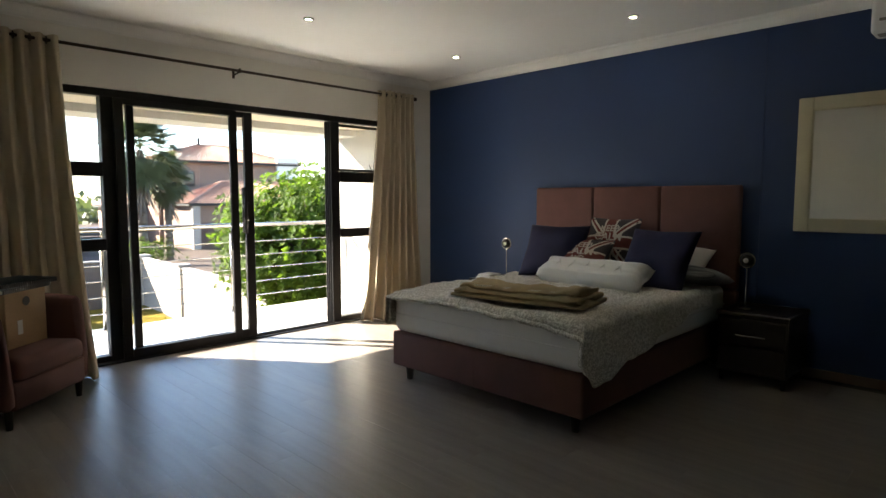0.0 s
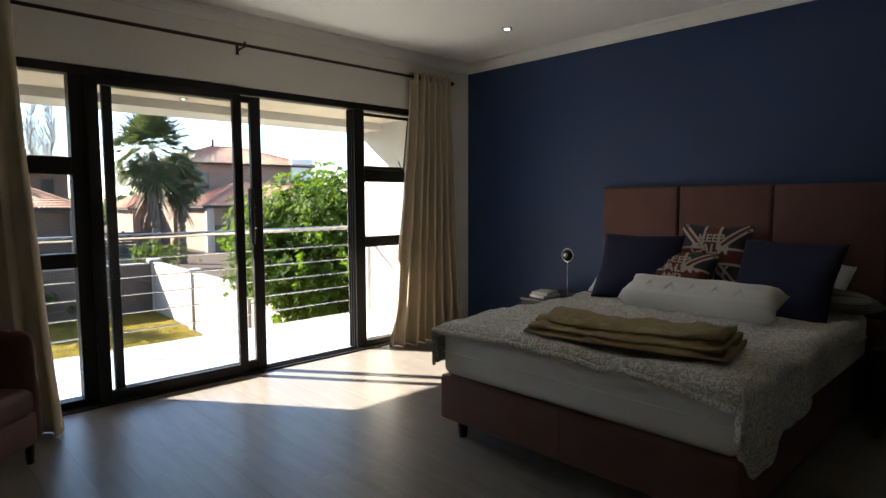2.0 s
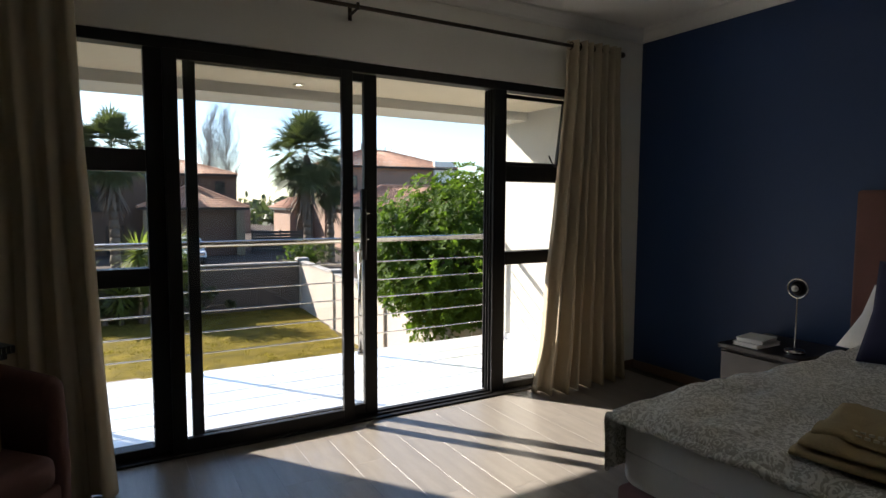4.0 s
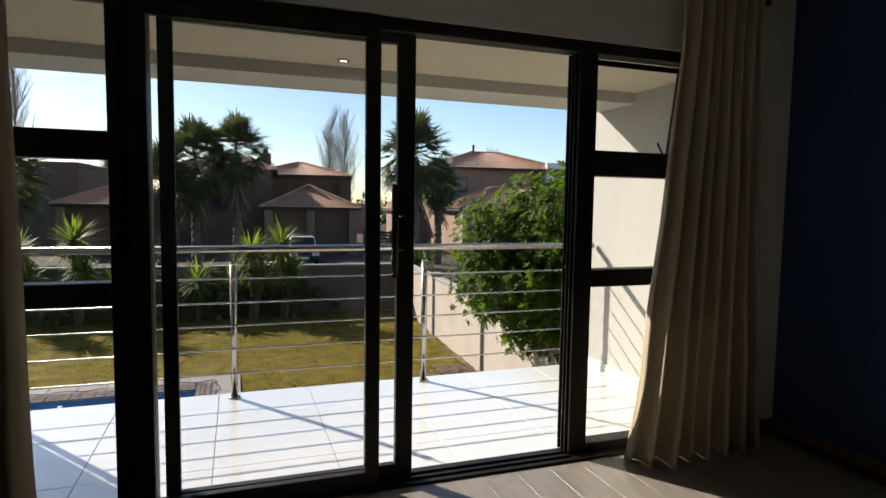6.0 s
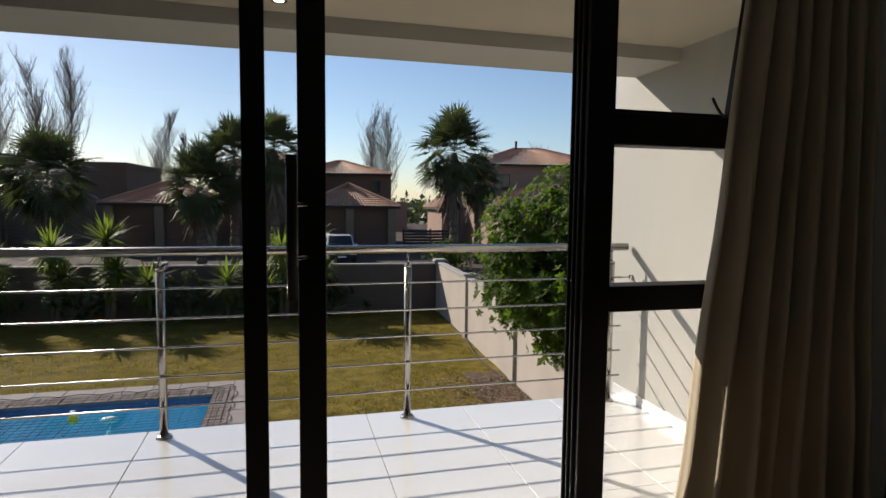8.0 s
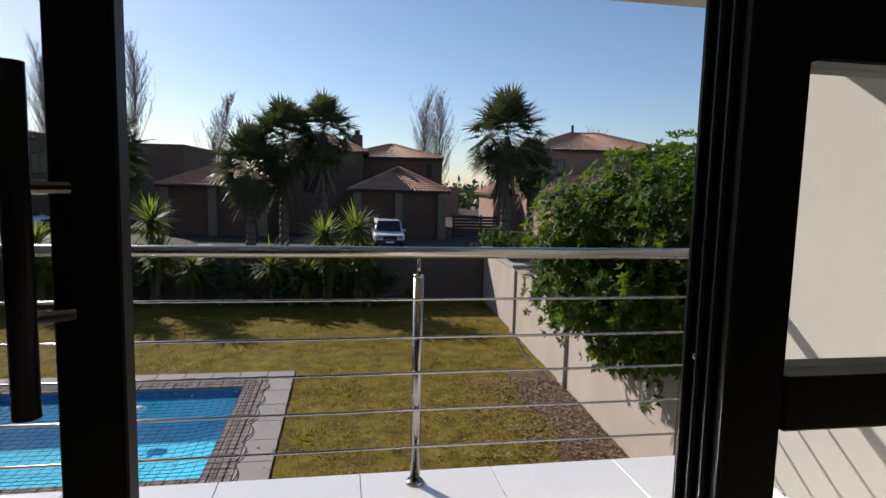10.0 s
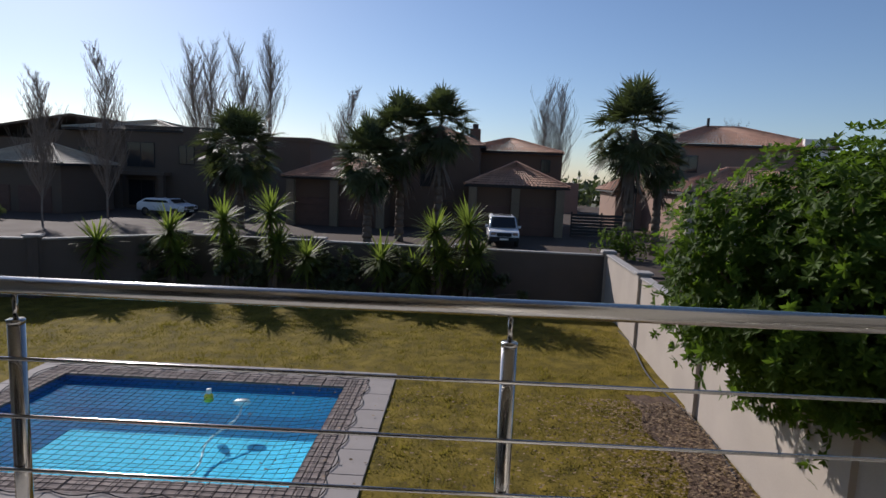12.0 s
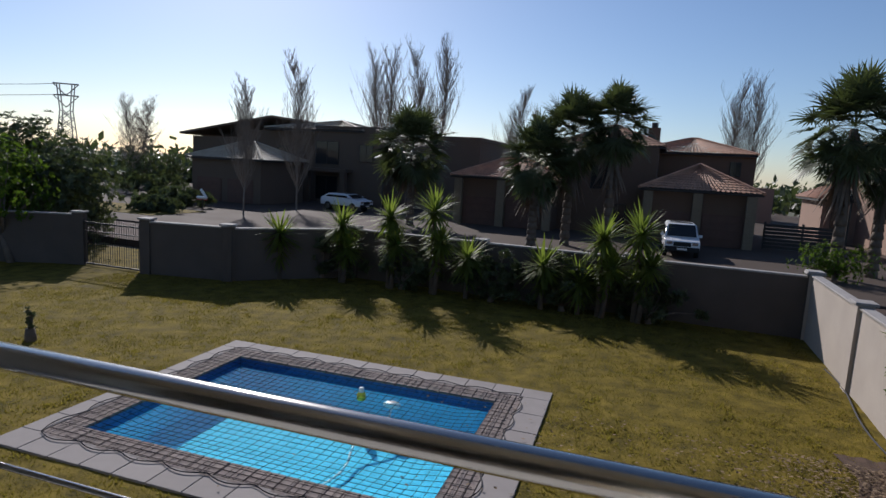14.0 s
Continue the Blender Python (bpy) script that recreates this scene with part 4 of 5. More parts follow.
part("float_body", tube(tube(bmesh.new(), (0, 0, -0.06), (0, 0, 0.06), 0.09, 0.09, 18), (0, 0, 0.06), (0, 0, 0.10), 0.09, 0.05, 18), "yellow", flt, smooth=True)
part("cap", tube(bmesh.new(), (0, 0, 0.10), (0, 0, 0.19), 0.055, 0.05, 18), "white_plastic", flt, smooth=True)
clean = thing("pool_cleaner", "white pool cleaner head with its pale hose underwater", "pool cleaner", (-0.11, 17.80, WZ - 0.06))
part("head", ball(bmesh.new(), (0, 0, 0), 0.14, (1.3, 1, 0.5)), "white_plastic", clean, smooth=True)
bm = bmesh.new()
hp = [(0.1 * math.sin(i) - i * 0.02, -0.25 * i, -0.08 - 0.045 * i) for i in range(12)] + [(0.5 + 0.3 * i, -2.9 - 0.1 * math.sin(i), -0.56) for i in range(4)]
for p, q in zip(hp, hp[1:]):
    tube(bm, p, q, 0.022, seg=8)
part("hose", bm, "white_plastic", clean, smooth=True)

# ---- planting ----


def blade(vs, fs, base, d, side, length, width, droop, n=4):
    """A tapering leaf from base along d, bending down."""
    k_, p = len(vs), Vector(base)
    d = Vector(d).normalized()
    side = Vector(side).normalized()
    for i in range(n + 1):
        w = width * (0.55 + 0.45 * min(1, i * 2 / n)) * (1 - (i / n) ** 2.2)
        if i == n:
            vs.append(tuple(p))
        else:
            vs.append(tuple(p - side * w)), vs.append(tuple(p + side * w))
        p = p + d * (length / n)
        d = (d + Vector((0, 0, -droop / n))).normalized()
    for i in range(n - 1):
        a = k_ + 2 * i
        fs.append((a, a + 1, a + 3, a + 2))
    a = k_ + 2 * (n - 1)
    fs.append((a, a + 1, a + 2))


def fan_palm(x, y, z, height, crown, seed, label, skirt=0.35):
    r = random.Random(seed)
    pt = thing("palm_tree", label, "palm tree", (x, y, z), group="fan palms across the street")
    bm = bmesh.new()
    m_ = 14
    for i in range(m_):
        t0, t1 = i / m_, (i + 1) / m_
        tube(bm, (0, 0, height * t0), (0, 0, height * t1 + 0.02), 0.30 - 0.10 * t0 + 0.03 * (i % 2), 0.26 - 0.10 * t1, 12)
    part("trunk", bm, "bark", pt, "ringed trunk", True)
    vs, fs = [], []
    n_ = 104
    for i in range(n_):
        t = (i + 0.5) / n_
        el = radians(86 - 152 * t ** 0.9) + r.uniform(-0.12, 0.12)
        az = i * 2.399 + r.uniform(-0.35, 0.35)
        L = crown * r.uniform(0.28, 0.50) * (1.0 if t < 0.8 else 0.8)
        d = Vector((math.cos(az) * math.cos(el), math.sin(az) * math.cos(el), math.sin(el)))
        side = d.cross(Vector((0, 0, 1))).normalized()
        up = side.cross(d)
        ro = r.uniform(-0.5, 0.5)
        side, up = side * math.cos(ro) + up * math.sin(ro), up * math.cos(ro) - side * math.sin(ro)
        root = Vector((0, 0, height - 0.5 * t + 0.3))
        bend = Vector((0, 0, -0.16 * L * (0.4 + t)))
        hub = root + d * L + bend
        blade(vs, fs, root, d, side, L * 1.02, 0.03, 0.22 * (0.4 + t), 3)
        axis = (d + Vector((0, 0, -0.35 * (0.3 + t)))).normalized()
        nb = 19
        for j in range(nb):
            q = radians(-112 + 224 * j / (nb - 1)) + r.uniform(-0.05, 0.05)
            bd = axis * math.cos(q) + side * math.sin(q) + up * (0.10 + 0.22 * abs(math.sin(q)))
            bl = crown * r.uniform(0.27, 0.36) * (1 - 0.26 * abs(q) / 1.95)
            blade(vs, fs, hub, bd, up.cross(bd), bl, 0.05 * crown / 3.0, 0.35 + r.uniform(0, 0.7), 3)
    raw("crown", vs, fs, "palm_leaf", pt, "crown of fan leaves")
    vs, fs = [], []
    for i in range(60):
        az, el = r.uniform(0, 6.28), radians(r.uniform(-80, -45))
        d = Vector((math.cos(az) * math.cos(el), math.sin(az) * math.cos(el), math.sin(el)))
        blade(vs, fs, (0.15 * math.cos(az), 0.15 * math.sin(az), height - r.uniform(0, skirt * height)), d, d.cross(Vector((0, 0, 1))), crown * 0.6, 0.10, 0.3, 3)
    raw("dead_skirt", vs, fs, "bark", pt, "hanging dead fronds")
    return pt


fan_palm(11.85, 40.6, RZ + 0.1, 7.1, 4.1, 1, "tall fan palm standing behind a clipped hedge")
fan_palm(13.8, 42.0, RZ + 0.1, 5.4, 2.6, 2, "shorter fan palm beside the tall one")
fan_palm(0.9, 42.0, RZ + 0.1, 7.1, 3.4, 3, "fan palm in front of the brown house")
fan_palm(-1.6, 43.0, RZ + 0.1, 6.4, 4.0, 4, "dense fan palm in front of the brown house")
fan_palm(-3.2, 41.0, RZ + 0.1, 4.8, 3.6, 5, "fan palm in front of the brown house")
fan_palm(-13.2, 46.0, RZ + 0.1, 5.4, 4.6, 6, "broad dark fan palm before the taupe house")


def yucca(x, y, heads, seed, label="spiky yucca with sword leaves along the wall"):
    r = random.Random(seed)
    yc = thing("yucca", label, "yucca", (x, y, GZ), group="yuccas along the garden wall")
    bm = bmesh.new()
    vs, fs = [], []
    for hx_, hy_, hz_, s in heads:
        tube(bm, (hx_ * 0.4, hy_ * 0.4, -0.05), (hx_, hy_, hz_), 0.10, 0.07, 8)
        for i in range(150):
            el = math.asin(r.uniform(-0.75, 0.98))
            az = i * 2.399 + r.uniform(-0.2, 0.2)
            d = Vector((math.cos(az) * math.cos(el), math.sin(az) * math.cos(el), math.sin(el)))
            blade(vs, fs, (hx_, hy_, hz_ - 0.25 * r.random()), d, d.cross(Vector((0, 0, 1))), s * r.uniform(0.75, 1.1), 0.05, 0.35, 3)
        for i in range(90):
            az, el = i * 2.399, r.uniform(-1.2, 0.2)
            d = Vector((math.cos(az) * math.cos(el), math.sin(az) * math.cos(el), math.sin(el)))
            f = r.uniform(0.45, 0.95)
            blade(vs, fs, (hx_ * f, hy_ * f, hz_ * f), d, d.cross(Vector((0, 0, 1))), s * r.uniform(0.4, 0.7), 0.04, 0.3, 3)
    part("stem", bm, "bark", yc, "bare brown stems", True)
    raw("foliage", vs, fs, "yucca_leaf", yc, "rosettes of pointed green leaves")
    return yc


for x, y, h in ((-9.6, 25.9, 1.85), (-7.5, 26.9, 2.3), (-5.5, 27.0, 2.75), (-3.75, 27.0, 3.1), (-2.4, 27.0, 1.55), (0.3, 27.0, 1.6), (1.55, 27.0, 1.2), (2.2, 27.0, 2.7), (3.35, 27.0, 2.95)):
    heads = [(0, 0, h, 1.12)]
    if h > 2.2:
        heads.append((0.35, -0.15, h * 0.66, 0.85))
    yucca(x, y, heads, int(x * 10) + 200)


def leaf_cloud(vs, fs, r, centre, radii, count, size, clumps=40, shell=0.55, sub=0.34, taper=False):
    cs = []
    for _ in range(clumps):
        v = Vector((r.gauss(0, 1), r.gauss(0, 1), r.gauss(0, 1))).normalized() * (shell + (1 - shell) * r.random())
        if taper and v.z < 0:
            v.x = v.x * (1 + 0.5 * v.z) - 0.35 * v.z
        cs.append(Vector((centre[0] + v.x * radii[0], centre[1] + v.y * radii[1], centre[2] + v.z * radii[2])))
    cr = min(radii) * sub
    mid = Vector(centre)
    for _ in range(count // 7):
        c = r.choice(cs)
        p = c + Vector([max(-1.5, min(1.5, r.gauss(0, 1))) for _ in range(3)]) * cr * 0.55
        out = ((p - mid).normalized() + Vector((r.gauss(0, 0.4), r.gauss(0, 0.4), 0.35 + r.gauss(0, 0.4)))).normalized()
        s0 = out.cross(Vector((r.gauss(0, 1), r.gauss(0, 1), r.gauss(0, 1)))).normalized()
        s1 = out.cross(s0)
        for q in range(7):
            a_ = q * 0.898 + r.uniform(-0.25, 0.25)
            side = s0 * math.cos(a_) + s1 * math.sin(a_)
            d = (side + out * r.uniform(0.15, 0.9)).normalized()
            w = d.cross(out).normalized()
            L = size * r.uniform(0.7, 1.25)
            k_ = len(vs)
            vs.extend([tuple(p), tuple(p + d * L * 0.5 - w * L * 0.19), tuple(p + d * L - out * L * 0.12), tuple(p + d * L * 0.5 + w * L * 0.19)])
            fs.append((k_, k_ + 1, k_ + 2, k_ + 3))
    return cs


def leafy_tree(name, x, y, z, trunk_h, centre, radii, count, size, seed, label, material="leaf", category="tree", clumps=60, **kw):
    r = random.Random(seed)
    tr_ = thing(name, label, category, (x, y, z))
    vs, fs = [], []
    cs = leaf_cloud(vs, fs, r, centre, radii, count, size, clumps, **kw)
    bm = bmesh.new()
    tube(bm, (0, 0, -0.1), (centre[0] * 0.3, centre[1] * 0.3, trunk_h), 0.14, 0.10, 10)
    fork = Vector((centre[0] * 0.3, centre[1] * 0.3, trunk_h))
    for c in cs[::2]:
        mid = fork.lerp(c, 0.5) + Vector((r.uniform(-0.1, 0.1), r.uniform(-0.1, 0.1), 0.1))
        tube(bm, fork, mid, 0.045, 0.03, 6)
        tube(bm, mid, c, 0.03, 0.010, 5)
    part("trunk", bm, "bark", tr_, "trunk and limbs", True)
    raw("crown", vs, fs, material, tr_, "crown of many small leaves")
    return tr_


leafy_tree("tree", 9.0, 13.9, GZ, 1.3, (0.0, 0.2, 2.95), (2.75, 2.35, 2.2), 125000, 0.125, 21, "bushy bright green tree leaning over the garden wall", clumps=330, shell=0.5, sub=0.215, taper=True)
leafy_tree("hedge", 11.6, 39.2, RZ + 0.1, 0.3, (0, 0, 0.8), (2.2, 0.9, 0.9), 5000, 0.12, 31, "clipped green hedge round the palm", category="hedge", clumps=60, shell=0.3)
leafy_tree("shrub", -23.5, 26.5, GZ, 1.0, (0, 0, 2.6), (3.2, 3.2, 2.8), 22000, 0.26, 33, "dense dark green tree by the yard", "palm_leaf", clumps=80)
leafy_tree("shrub", -19.6, 22.5, GZ, 1.0, (-1.5, 0, 2.9), (2.2, 2.0, 1.9), 11000, 0.17, 34, "feathery light green tree by the yard", "leaf", clumps=60)
for i, x in enumerate((-8.5, -5.0, -1.5, 1.0, 3.8)):
    leafy_tree("bush", x, 27.1, GZ, 0.2, (0, 0, 0.9), (1.7, 0.55, 0.95), 4000, 0.16, 40 + i, "low dark bush against the garden wall", "palm_leaf", "bush", 30, shell=0.3)
for i, (x, y, rx, h) in enumerate(((-33, 44, 4.0, 0.7), (-42, 50, 5.0, 1.0), (-30, 39, 3.0, 0.5), (-50, 58, 6.0, 2.2), (-60, 52, 6.0, 2.6))):
    leafy_tree("hedge", x, y, RZ + 0.1, 0.2, (0, 0, h), (rx, 1.6, h), 6000, 0.26, 60 + i, "dark clipped hedge beside the far road", "palm_leaf", "hedge", 70, shell=0.3)
structure("verge", boxes((-70, -27.5, 36.5, 41.5, RZ, RZ + 0.13), bevel=0.02), "grass", "dry grass verge beside the street", category="lawn")
leafy_tree("topiary", -9.7, 16.5, GZ, 0.3, (0, 0, 0.55), (0.14, 0.14, 0.35), 500, 0.07, 51, "small brown-green topiary shrub on the lawn", "palm_leaf", "shrub", 12, shell=0.2)


def bare_tree(x, y, z, height, spread, seed, label, trunks=1):
    """A leafless upright tree of ever thinner twigs."""
    r = random.Random(seed)
    bt = thing("bare_tree", label, "tree", (x, y, z), group="leafless trees")
    vs, fs = [], []

    def twig(p, q, r0, r1):
        d = (q - p)
        a = d.cross(Vector((1, 0.3, 0))).normalized()
        b = d.cross(a).normalized()
        k_ = len(vs)
        for c, rr in ((p, r0), (q, r1)):
            for j in range(3):
                t = 2.094 * j
                vs.append(tuple(c + a * rr * math.cos(t) + b * rr * math.sin(t)))
        for j in range(3):
            fs.append((k_ + j, k_ + (j + 1) % 3, k_ + 3 + (j + 1) % 3, k_ + 3 + j))

    def grow(p, d, L, rad, depth):
        n_ = 7 if depth == 3 else 3
        for i in range(n_):
            q = p + d * (L / n_)
            twig(p, q, max(0.008, rad * (1 - 0.8 * i / n_)), max(0.006, rad * (1 - 0.8 * (i + 1) / n_)))
            p = q
            d = (d + Vector((r.uniform(-0.07, 0.07), r.uniform(-0.07, 0.07), 0.07))).normalized()
            if depth > 0 and not (depth == 3 and i == 0):
                for _ in range(7 if depth == 3 else 2 if depth == 2 else 3):
                    az = r.uniform(0, 6.28)
                    e = Vector((math.cos(az) * spread, math.sin(az) * spread, 0.9)).normalized()
                    k_ = (0.42 - 0.30 * i / n_) if depth == 3 else 0.55
                    grow(p - d * r.uniform(0, L / n_), (d * 0.35 + e).normalized(), L * k_ * r.uniform(0.7, 1.1), rad * 0.35, depth - 1)

    for t in range(trunks):
        grow(Vector((t * 1.6 - 0.8 * (trunks - 1), 0, -0.1)), Vector((0.08 * (t - (trunks - 1) / 2), 0, 1)).normalized(), height * 0.92 * r.uniform(0.88, 1), height * 0.008, 3)
    raw("crown", vs, fs, "twig", bt, "bare upswept branches")
    return bt


bare_tree(-25.0, 42.5, RZ + 0.1, 10.2, 0.6, 1, "leafless young tree beside the street")
bare_tree(-24.6, 48.5, RZ + 0.1, 11.4, 0.55, 2, "leafless young tree beside the street")
bare_tree(-34.6, 84, RZ + 0.1, 21.5, 0.55, 3, "tall leafless poplar behind the houses", 2)
bare_tree(-27.1, 84, RZ + 0.1, 21.5, 0.55, 4, "tall leafless poplar behind the houses", 2)
bare_tree(-16.2, 84, RZ + 0.1, 15.5, 0.55, 5, "tall leafless poplar behind the houses", 1)
bare_tree(-13.7, 85, RZ + 0.1, 13.0, 0.5, 8, "tall leafless poplar behind the houses", 1)
bare_tree(11.8, 90, RZ + 0.1, 16.8, 0.6, 6, "tall leafless poplar behind the houses", 2)
bare_tree(29.0, 72, RZ + 0.1, 11.5, 0.9, 7, "leafless spreading tree behind the orange house")
bare_tree(-57.0, 62, RZ + 0.1, 11.0, 0.9, 9, "leafless spreading tree near the far road", 2)

# ---- houses ----


def hip_roof(bm, x0, x1, y0, y1, z, h, over=0.45):
    x0, x1, y0, y1 = x0 - over, x1 + over, y0 - over, y1 + over
    w = min(x1 - x0, y1 - y0) / 2
    if x1 - x0 >= y1 - y0:
        r0, r1 = Vector((x0 + w, (y0 + y1) / 2, z + h)), Vector((x1 - w, (y0 + y1) / 2, z + h))
    else:
        r0, r1 = Vector(((x0 + x1) / 2, y0 + w, z + h)), Vector(((x0 + x1) / 2, y1 - w, z + h))
    c = [Vector(p) for p in ((x0, y0, z), (x1, y0, z), (x1, y1, z), (x0, y1, z))]
    return c, r0, r1


def tile_rows(vs, fs, quad, step=0.30):
    """Rounded rows of roof tiles running up the slope of a quad (bottom a-b, top d-c)."""
    a, b, c, d = quad
    nrm = (b - a).cross(d - a).normalized()
    n_ = max(2, int((b - a).length / step))
    rows = max(2, int(((d + c) / 2 - (a + b) / 2).length / 0.38))
    for i in range(n_):
        for s in range(2):
            u0, u1 = (i + 0.5 * s) / n_, (i + 0.5 * s + 0.5) / n_
            h0, h1 = (0.0, 0.07) if s == 0 else (0.07, 0.0)
            for j in range(rows):
                v0, v1 = j / rows, (j + 1) / rows
                k_ = len(vs)
                for u, v, h in ((u0, v0, h0 + 0.035), (u1, v0, h1 + 0.035), (u1, v1, h1), (u0, v1, h0)):
                    vs.append(tuple((a.lerp(b, u)).lerp(d.lerp(c, u), v) + nrm * h))
                fs.append((k_, k_ + 1, k_ + 2, k_ + 3))


def add_roof(house, x0, x1, y0, y1, z, h, material, over=0.45, step=0.30):
    c, r0, r1 = hip_roof(None, x0, x1, y0, y1, z, h, over)
    vs, fs = [], []
    if x1 - x0 >= y1 - y0:
        quads = ((c[0], c[1], r1, r0), (c[2], c[3], r0, r1), (c[1], c[2], r1, r1), (c[3], c[0], r0, r0))
    else:
        quads = ((c[0], c[1], r0, r0), (c[1], c[2], r1, r0), (c[2], c[3], r1, r1), (c[3], c[0], r0, r1))
    for q in quads:
        tile_rows(vs, fs, q, step)
    rf = raw("roof", vs, fs, material, house, "hipped roof of rounded clay tiles")
    part("eave", boxes((c[0].x, c[1].x, c[0].y, c[2].y, z - 0.16, z - 0.01)), house["eave_mat"], rf, "dark eave board")
    bm = bmesh.new()
    for p, q in ((r0, r1), (c[0], r0), (c[3], r0 if x1 - x0 >= y1 - y0 else r1), (c[1], r1 if x1 - x0 >= y1 - y0 else r0), (c[2], r1)):
        if (p - q).length > 0.1:
            tube(bm, p + Vector((0, 0, 0.05)), q + Vector((0, 0, 0.05)), 0.11, seg=6)
    part("ridge", bm, material, rf)
    return rf


def add_window(house, x, y, z, w, h, name="window", axis="y"):
    wd = part(name, boxes((x - w / 2, x + w / 2, y - 0.06, y, z, z + h)), "dark_glass", house, "dark reflecting window")
    part("frame", boxes((x - w / 2 - 0.06, x - w / 2, y - 0.08, y, z - 0.06, z + h + 0.06), (x + w / 2, x + w / 2 + 0.06, y - 0.08, y, z - 0.06, z + h + 0.06), (x - w / 2, x + w / 2, y - 0.08, y, z + h, z + h + 0.06), (x - w / 2, x + w / 2, y - 0.08, y, z - 0.06, z), (x - 0.03, x + 0.03, y - 0.08, y, z, z + h)), "iron", wd)
    return wd


def add_garage(house, x, y, z, w=2.6, h=2.15):
    gd = part("garage_door", boxes((x - w / 2, x + w / 2, y - 0.02, y + 0.02, z, z + h)), "garage_door", house, "dark wooden garage door")
    for i in range(4):
        part("door_panel", boxes((x - w / 2 + 0.06, x + w / 2 - 0.06, y - 0.05, y - 0.02, z + 0.06 + i * h / 4, z + (i + 1) * h / 4 - 0.05), bevel=0.012), "garage_door", gd)
    return gd


HZ = RZ + 0.10


def wall_part(house, x0, x1, y0, y1, z0, z1, material):
    return part("wall", boxes((x0, x1, y0, y1, z0, z1)), material, house)


# brown house with two garage wings
hb_ = thing("house", "brown plastered two-storey house with clay tile roofs", "house")
hb_["eave_mat"] = "iron"
wall_part(hb_, -11.5, -4.0, 51.0, 58, HZ, 0.9, "house")
add_roof(hb_, -11.5, -4.0, 51.0, 58, 0.95, 1.75, "roof")
for x in (-9.6, -6.2):
    add_garage(hb_, x, 50.98, HZ)
for x in (-11.3, -7.9, -4.3):
    part("column", boxes((x - 0.3, x + 0.3, 50.6, 51.0, HZ, 0.75)), "earth", hb_, "tan column between the garage doors")
wall_part(hb_, -4.0, 3.0, 53.5, 64, HZ, 3.8, "house")
wall_part(hb_, 2.5, 9.3, 50.5, 58, HZ, 0.85, "house")
add_roof(hb_, 2.5, 9.3, 50.5, 58, 0.9, 1.8, "roof")
for x in (4.2, 7.5):
    add_garage(hb_, x, 50.48, HZ)
for x in (2.7, 5.85, 9.1):
    part("column", boxes((x - 0.3, x + 0.3, 50.1, 50.5, HZ, 0.7)), "earth", hb_, "tan column between the garage doors")
wall_part(hb_, 0.5, 10.0, 58.5, 66, HZ, 3.6, "house")
add_roof(hb_, 1.5, 9.6, 58.5, 66, 3.75, 1.3, "roof")
add_roof(hb_, -4.0, 3.0, 54.0, 64, 3.9, 1.7, "roof")
add_window(hb_, 8.6, 58.48, 2.1, 0.7, 1.0)
add_window(hb_, -0.8, 53.48, 0.6, 1.6, 1.4)
add_window(hb_, 0.5, 53.48, HZ + 0.1, 1.1, 2.1, "front_door")
part("chimney", boxes((2.0, 2.9, 57.0, 57.9, 4.2, 5.5)), "house", hb_)
part("chimney_pot", tubes(((2.45, 57.45, 5.5), (2.45, 57.45, 5.9), 0.25)), "iron", hb_)

# orange house
ho = thing("house", "terracotta plastered house with red tile roofs", "house")
ho["eave_mat"] = "iron"
wall_part(ho, 19.5, 33, 58.0, 68, HZ, 4.9, "house_orange")
add_roof(ho, 19.8, 33, 58.0, 68, 4.9, 1.9, "roof_red", 0.6)
wall_part(ho, 19.8, 33, 50.0, 57.9, HZ, 0.9, "house_orange")
add_roof(ho, 19.8, 33, 50.0, 57.9, 0.95, 1.9, "roof_red", 0.5)
for x in (21.6, 25.0):
    add_garage(ho, x, 49.98, HZ, 2.7)
for x in (19.9, 23.3, 26.8):
    # the columns borrow the sunlit wall tone as their cream
    part("column", boxes((x - 0.3, x + 0.3, 49.6, 50.0, HZ, 0.8)), "lit_plaster", ho, "pale cream column")
part("white_gable", boxes((31, 33.4, 57.6, 58.0, 3.4, 5.6)), "plaster", ho)
part("finial", tubes(((25.0, 62.9, 6.7), (25.0, 62.9, 7.6), 0.12)), "iron", ho)
add_window(ho, 22.0, 57.98, 2.6, 1.4, 1.3)

ho.location.x = -1.6

# far terracotta gatehouse between the palms
hf = thing("house", "small terracotta house at the end of the lane", "house")
hf["eave_mat"] = "iron"
wall_part(hf, 15.5, 19.0, 62, 70, HZ, 0.6, "house_orange")
add_roof(hf, 15.5, 19.0, 62, 70, 0.7, 1.2, "roof_red")
wall_part(hf, 12.0, 15.2, 84, 92, HZ, 1.2, "house_orange")
add_window(hf, 16.6, 61.98, -1.6, 0.8, 1.3)
fb = thing("slatted_fence", "dark slatted boundary fence across the lane", "fence", (10.2, 52.0, HZ))
for i in range(7):
    part("slat", boxes((0, 4.6, -0.03, 0.03, 0.08 + i * 0.24, 0.28 + i * 0.24)), "iron", fb)
for x in (0.05, 2.3, 4.55):
    part("post", boxes((x - 0.06, x + 0.06, 0.0, 0.12, 0, 1.85)), "iron", fb)

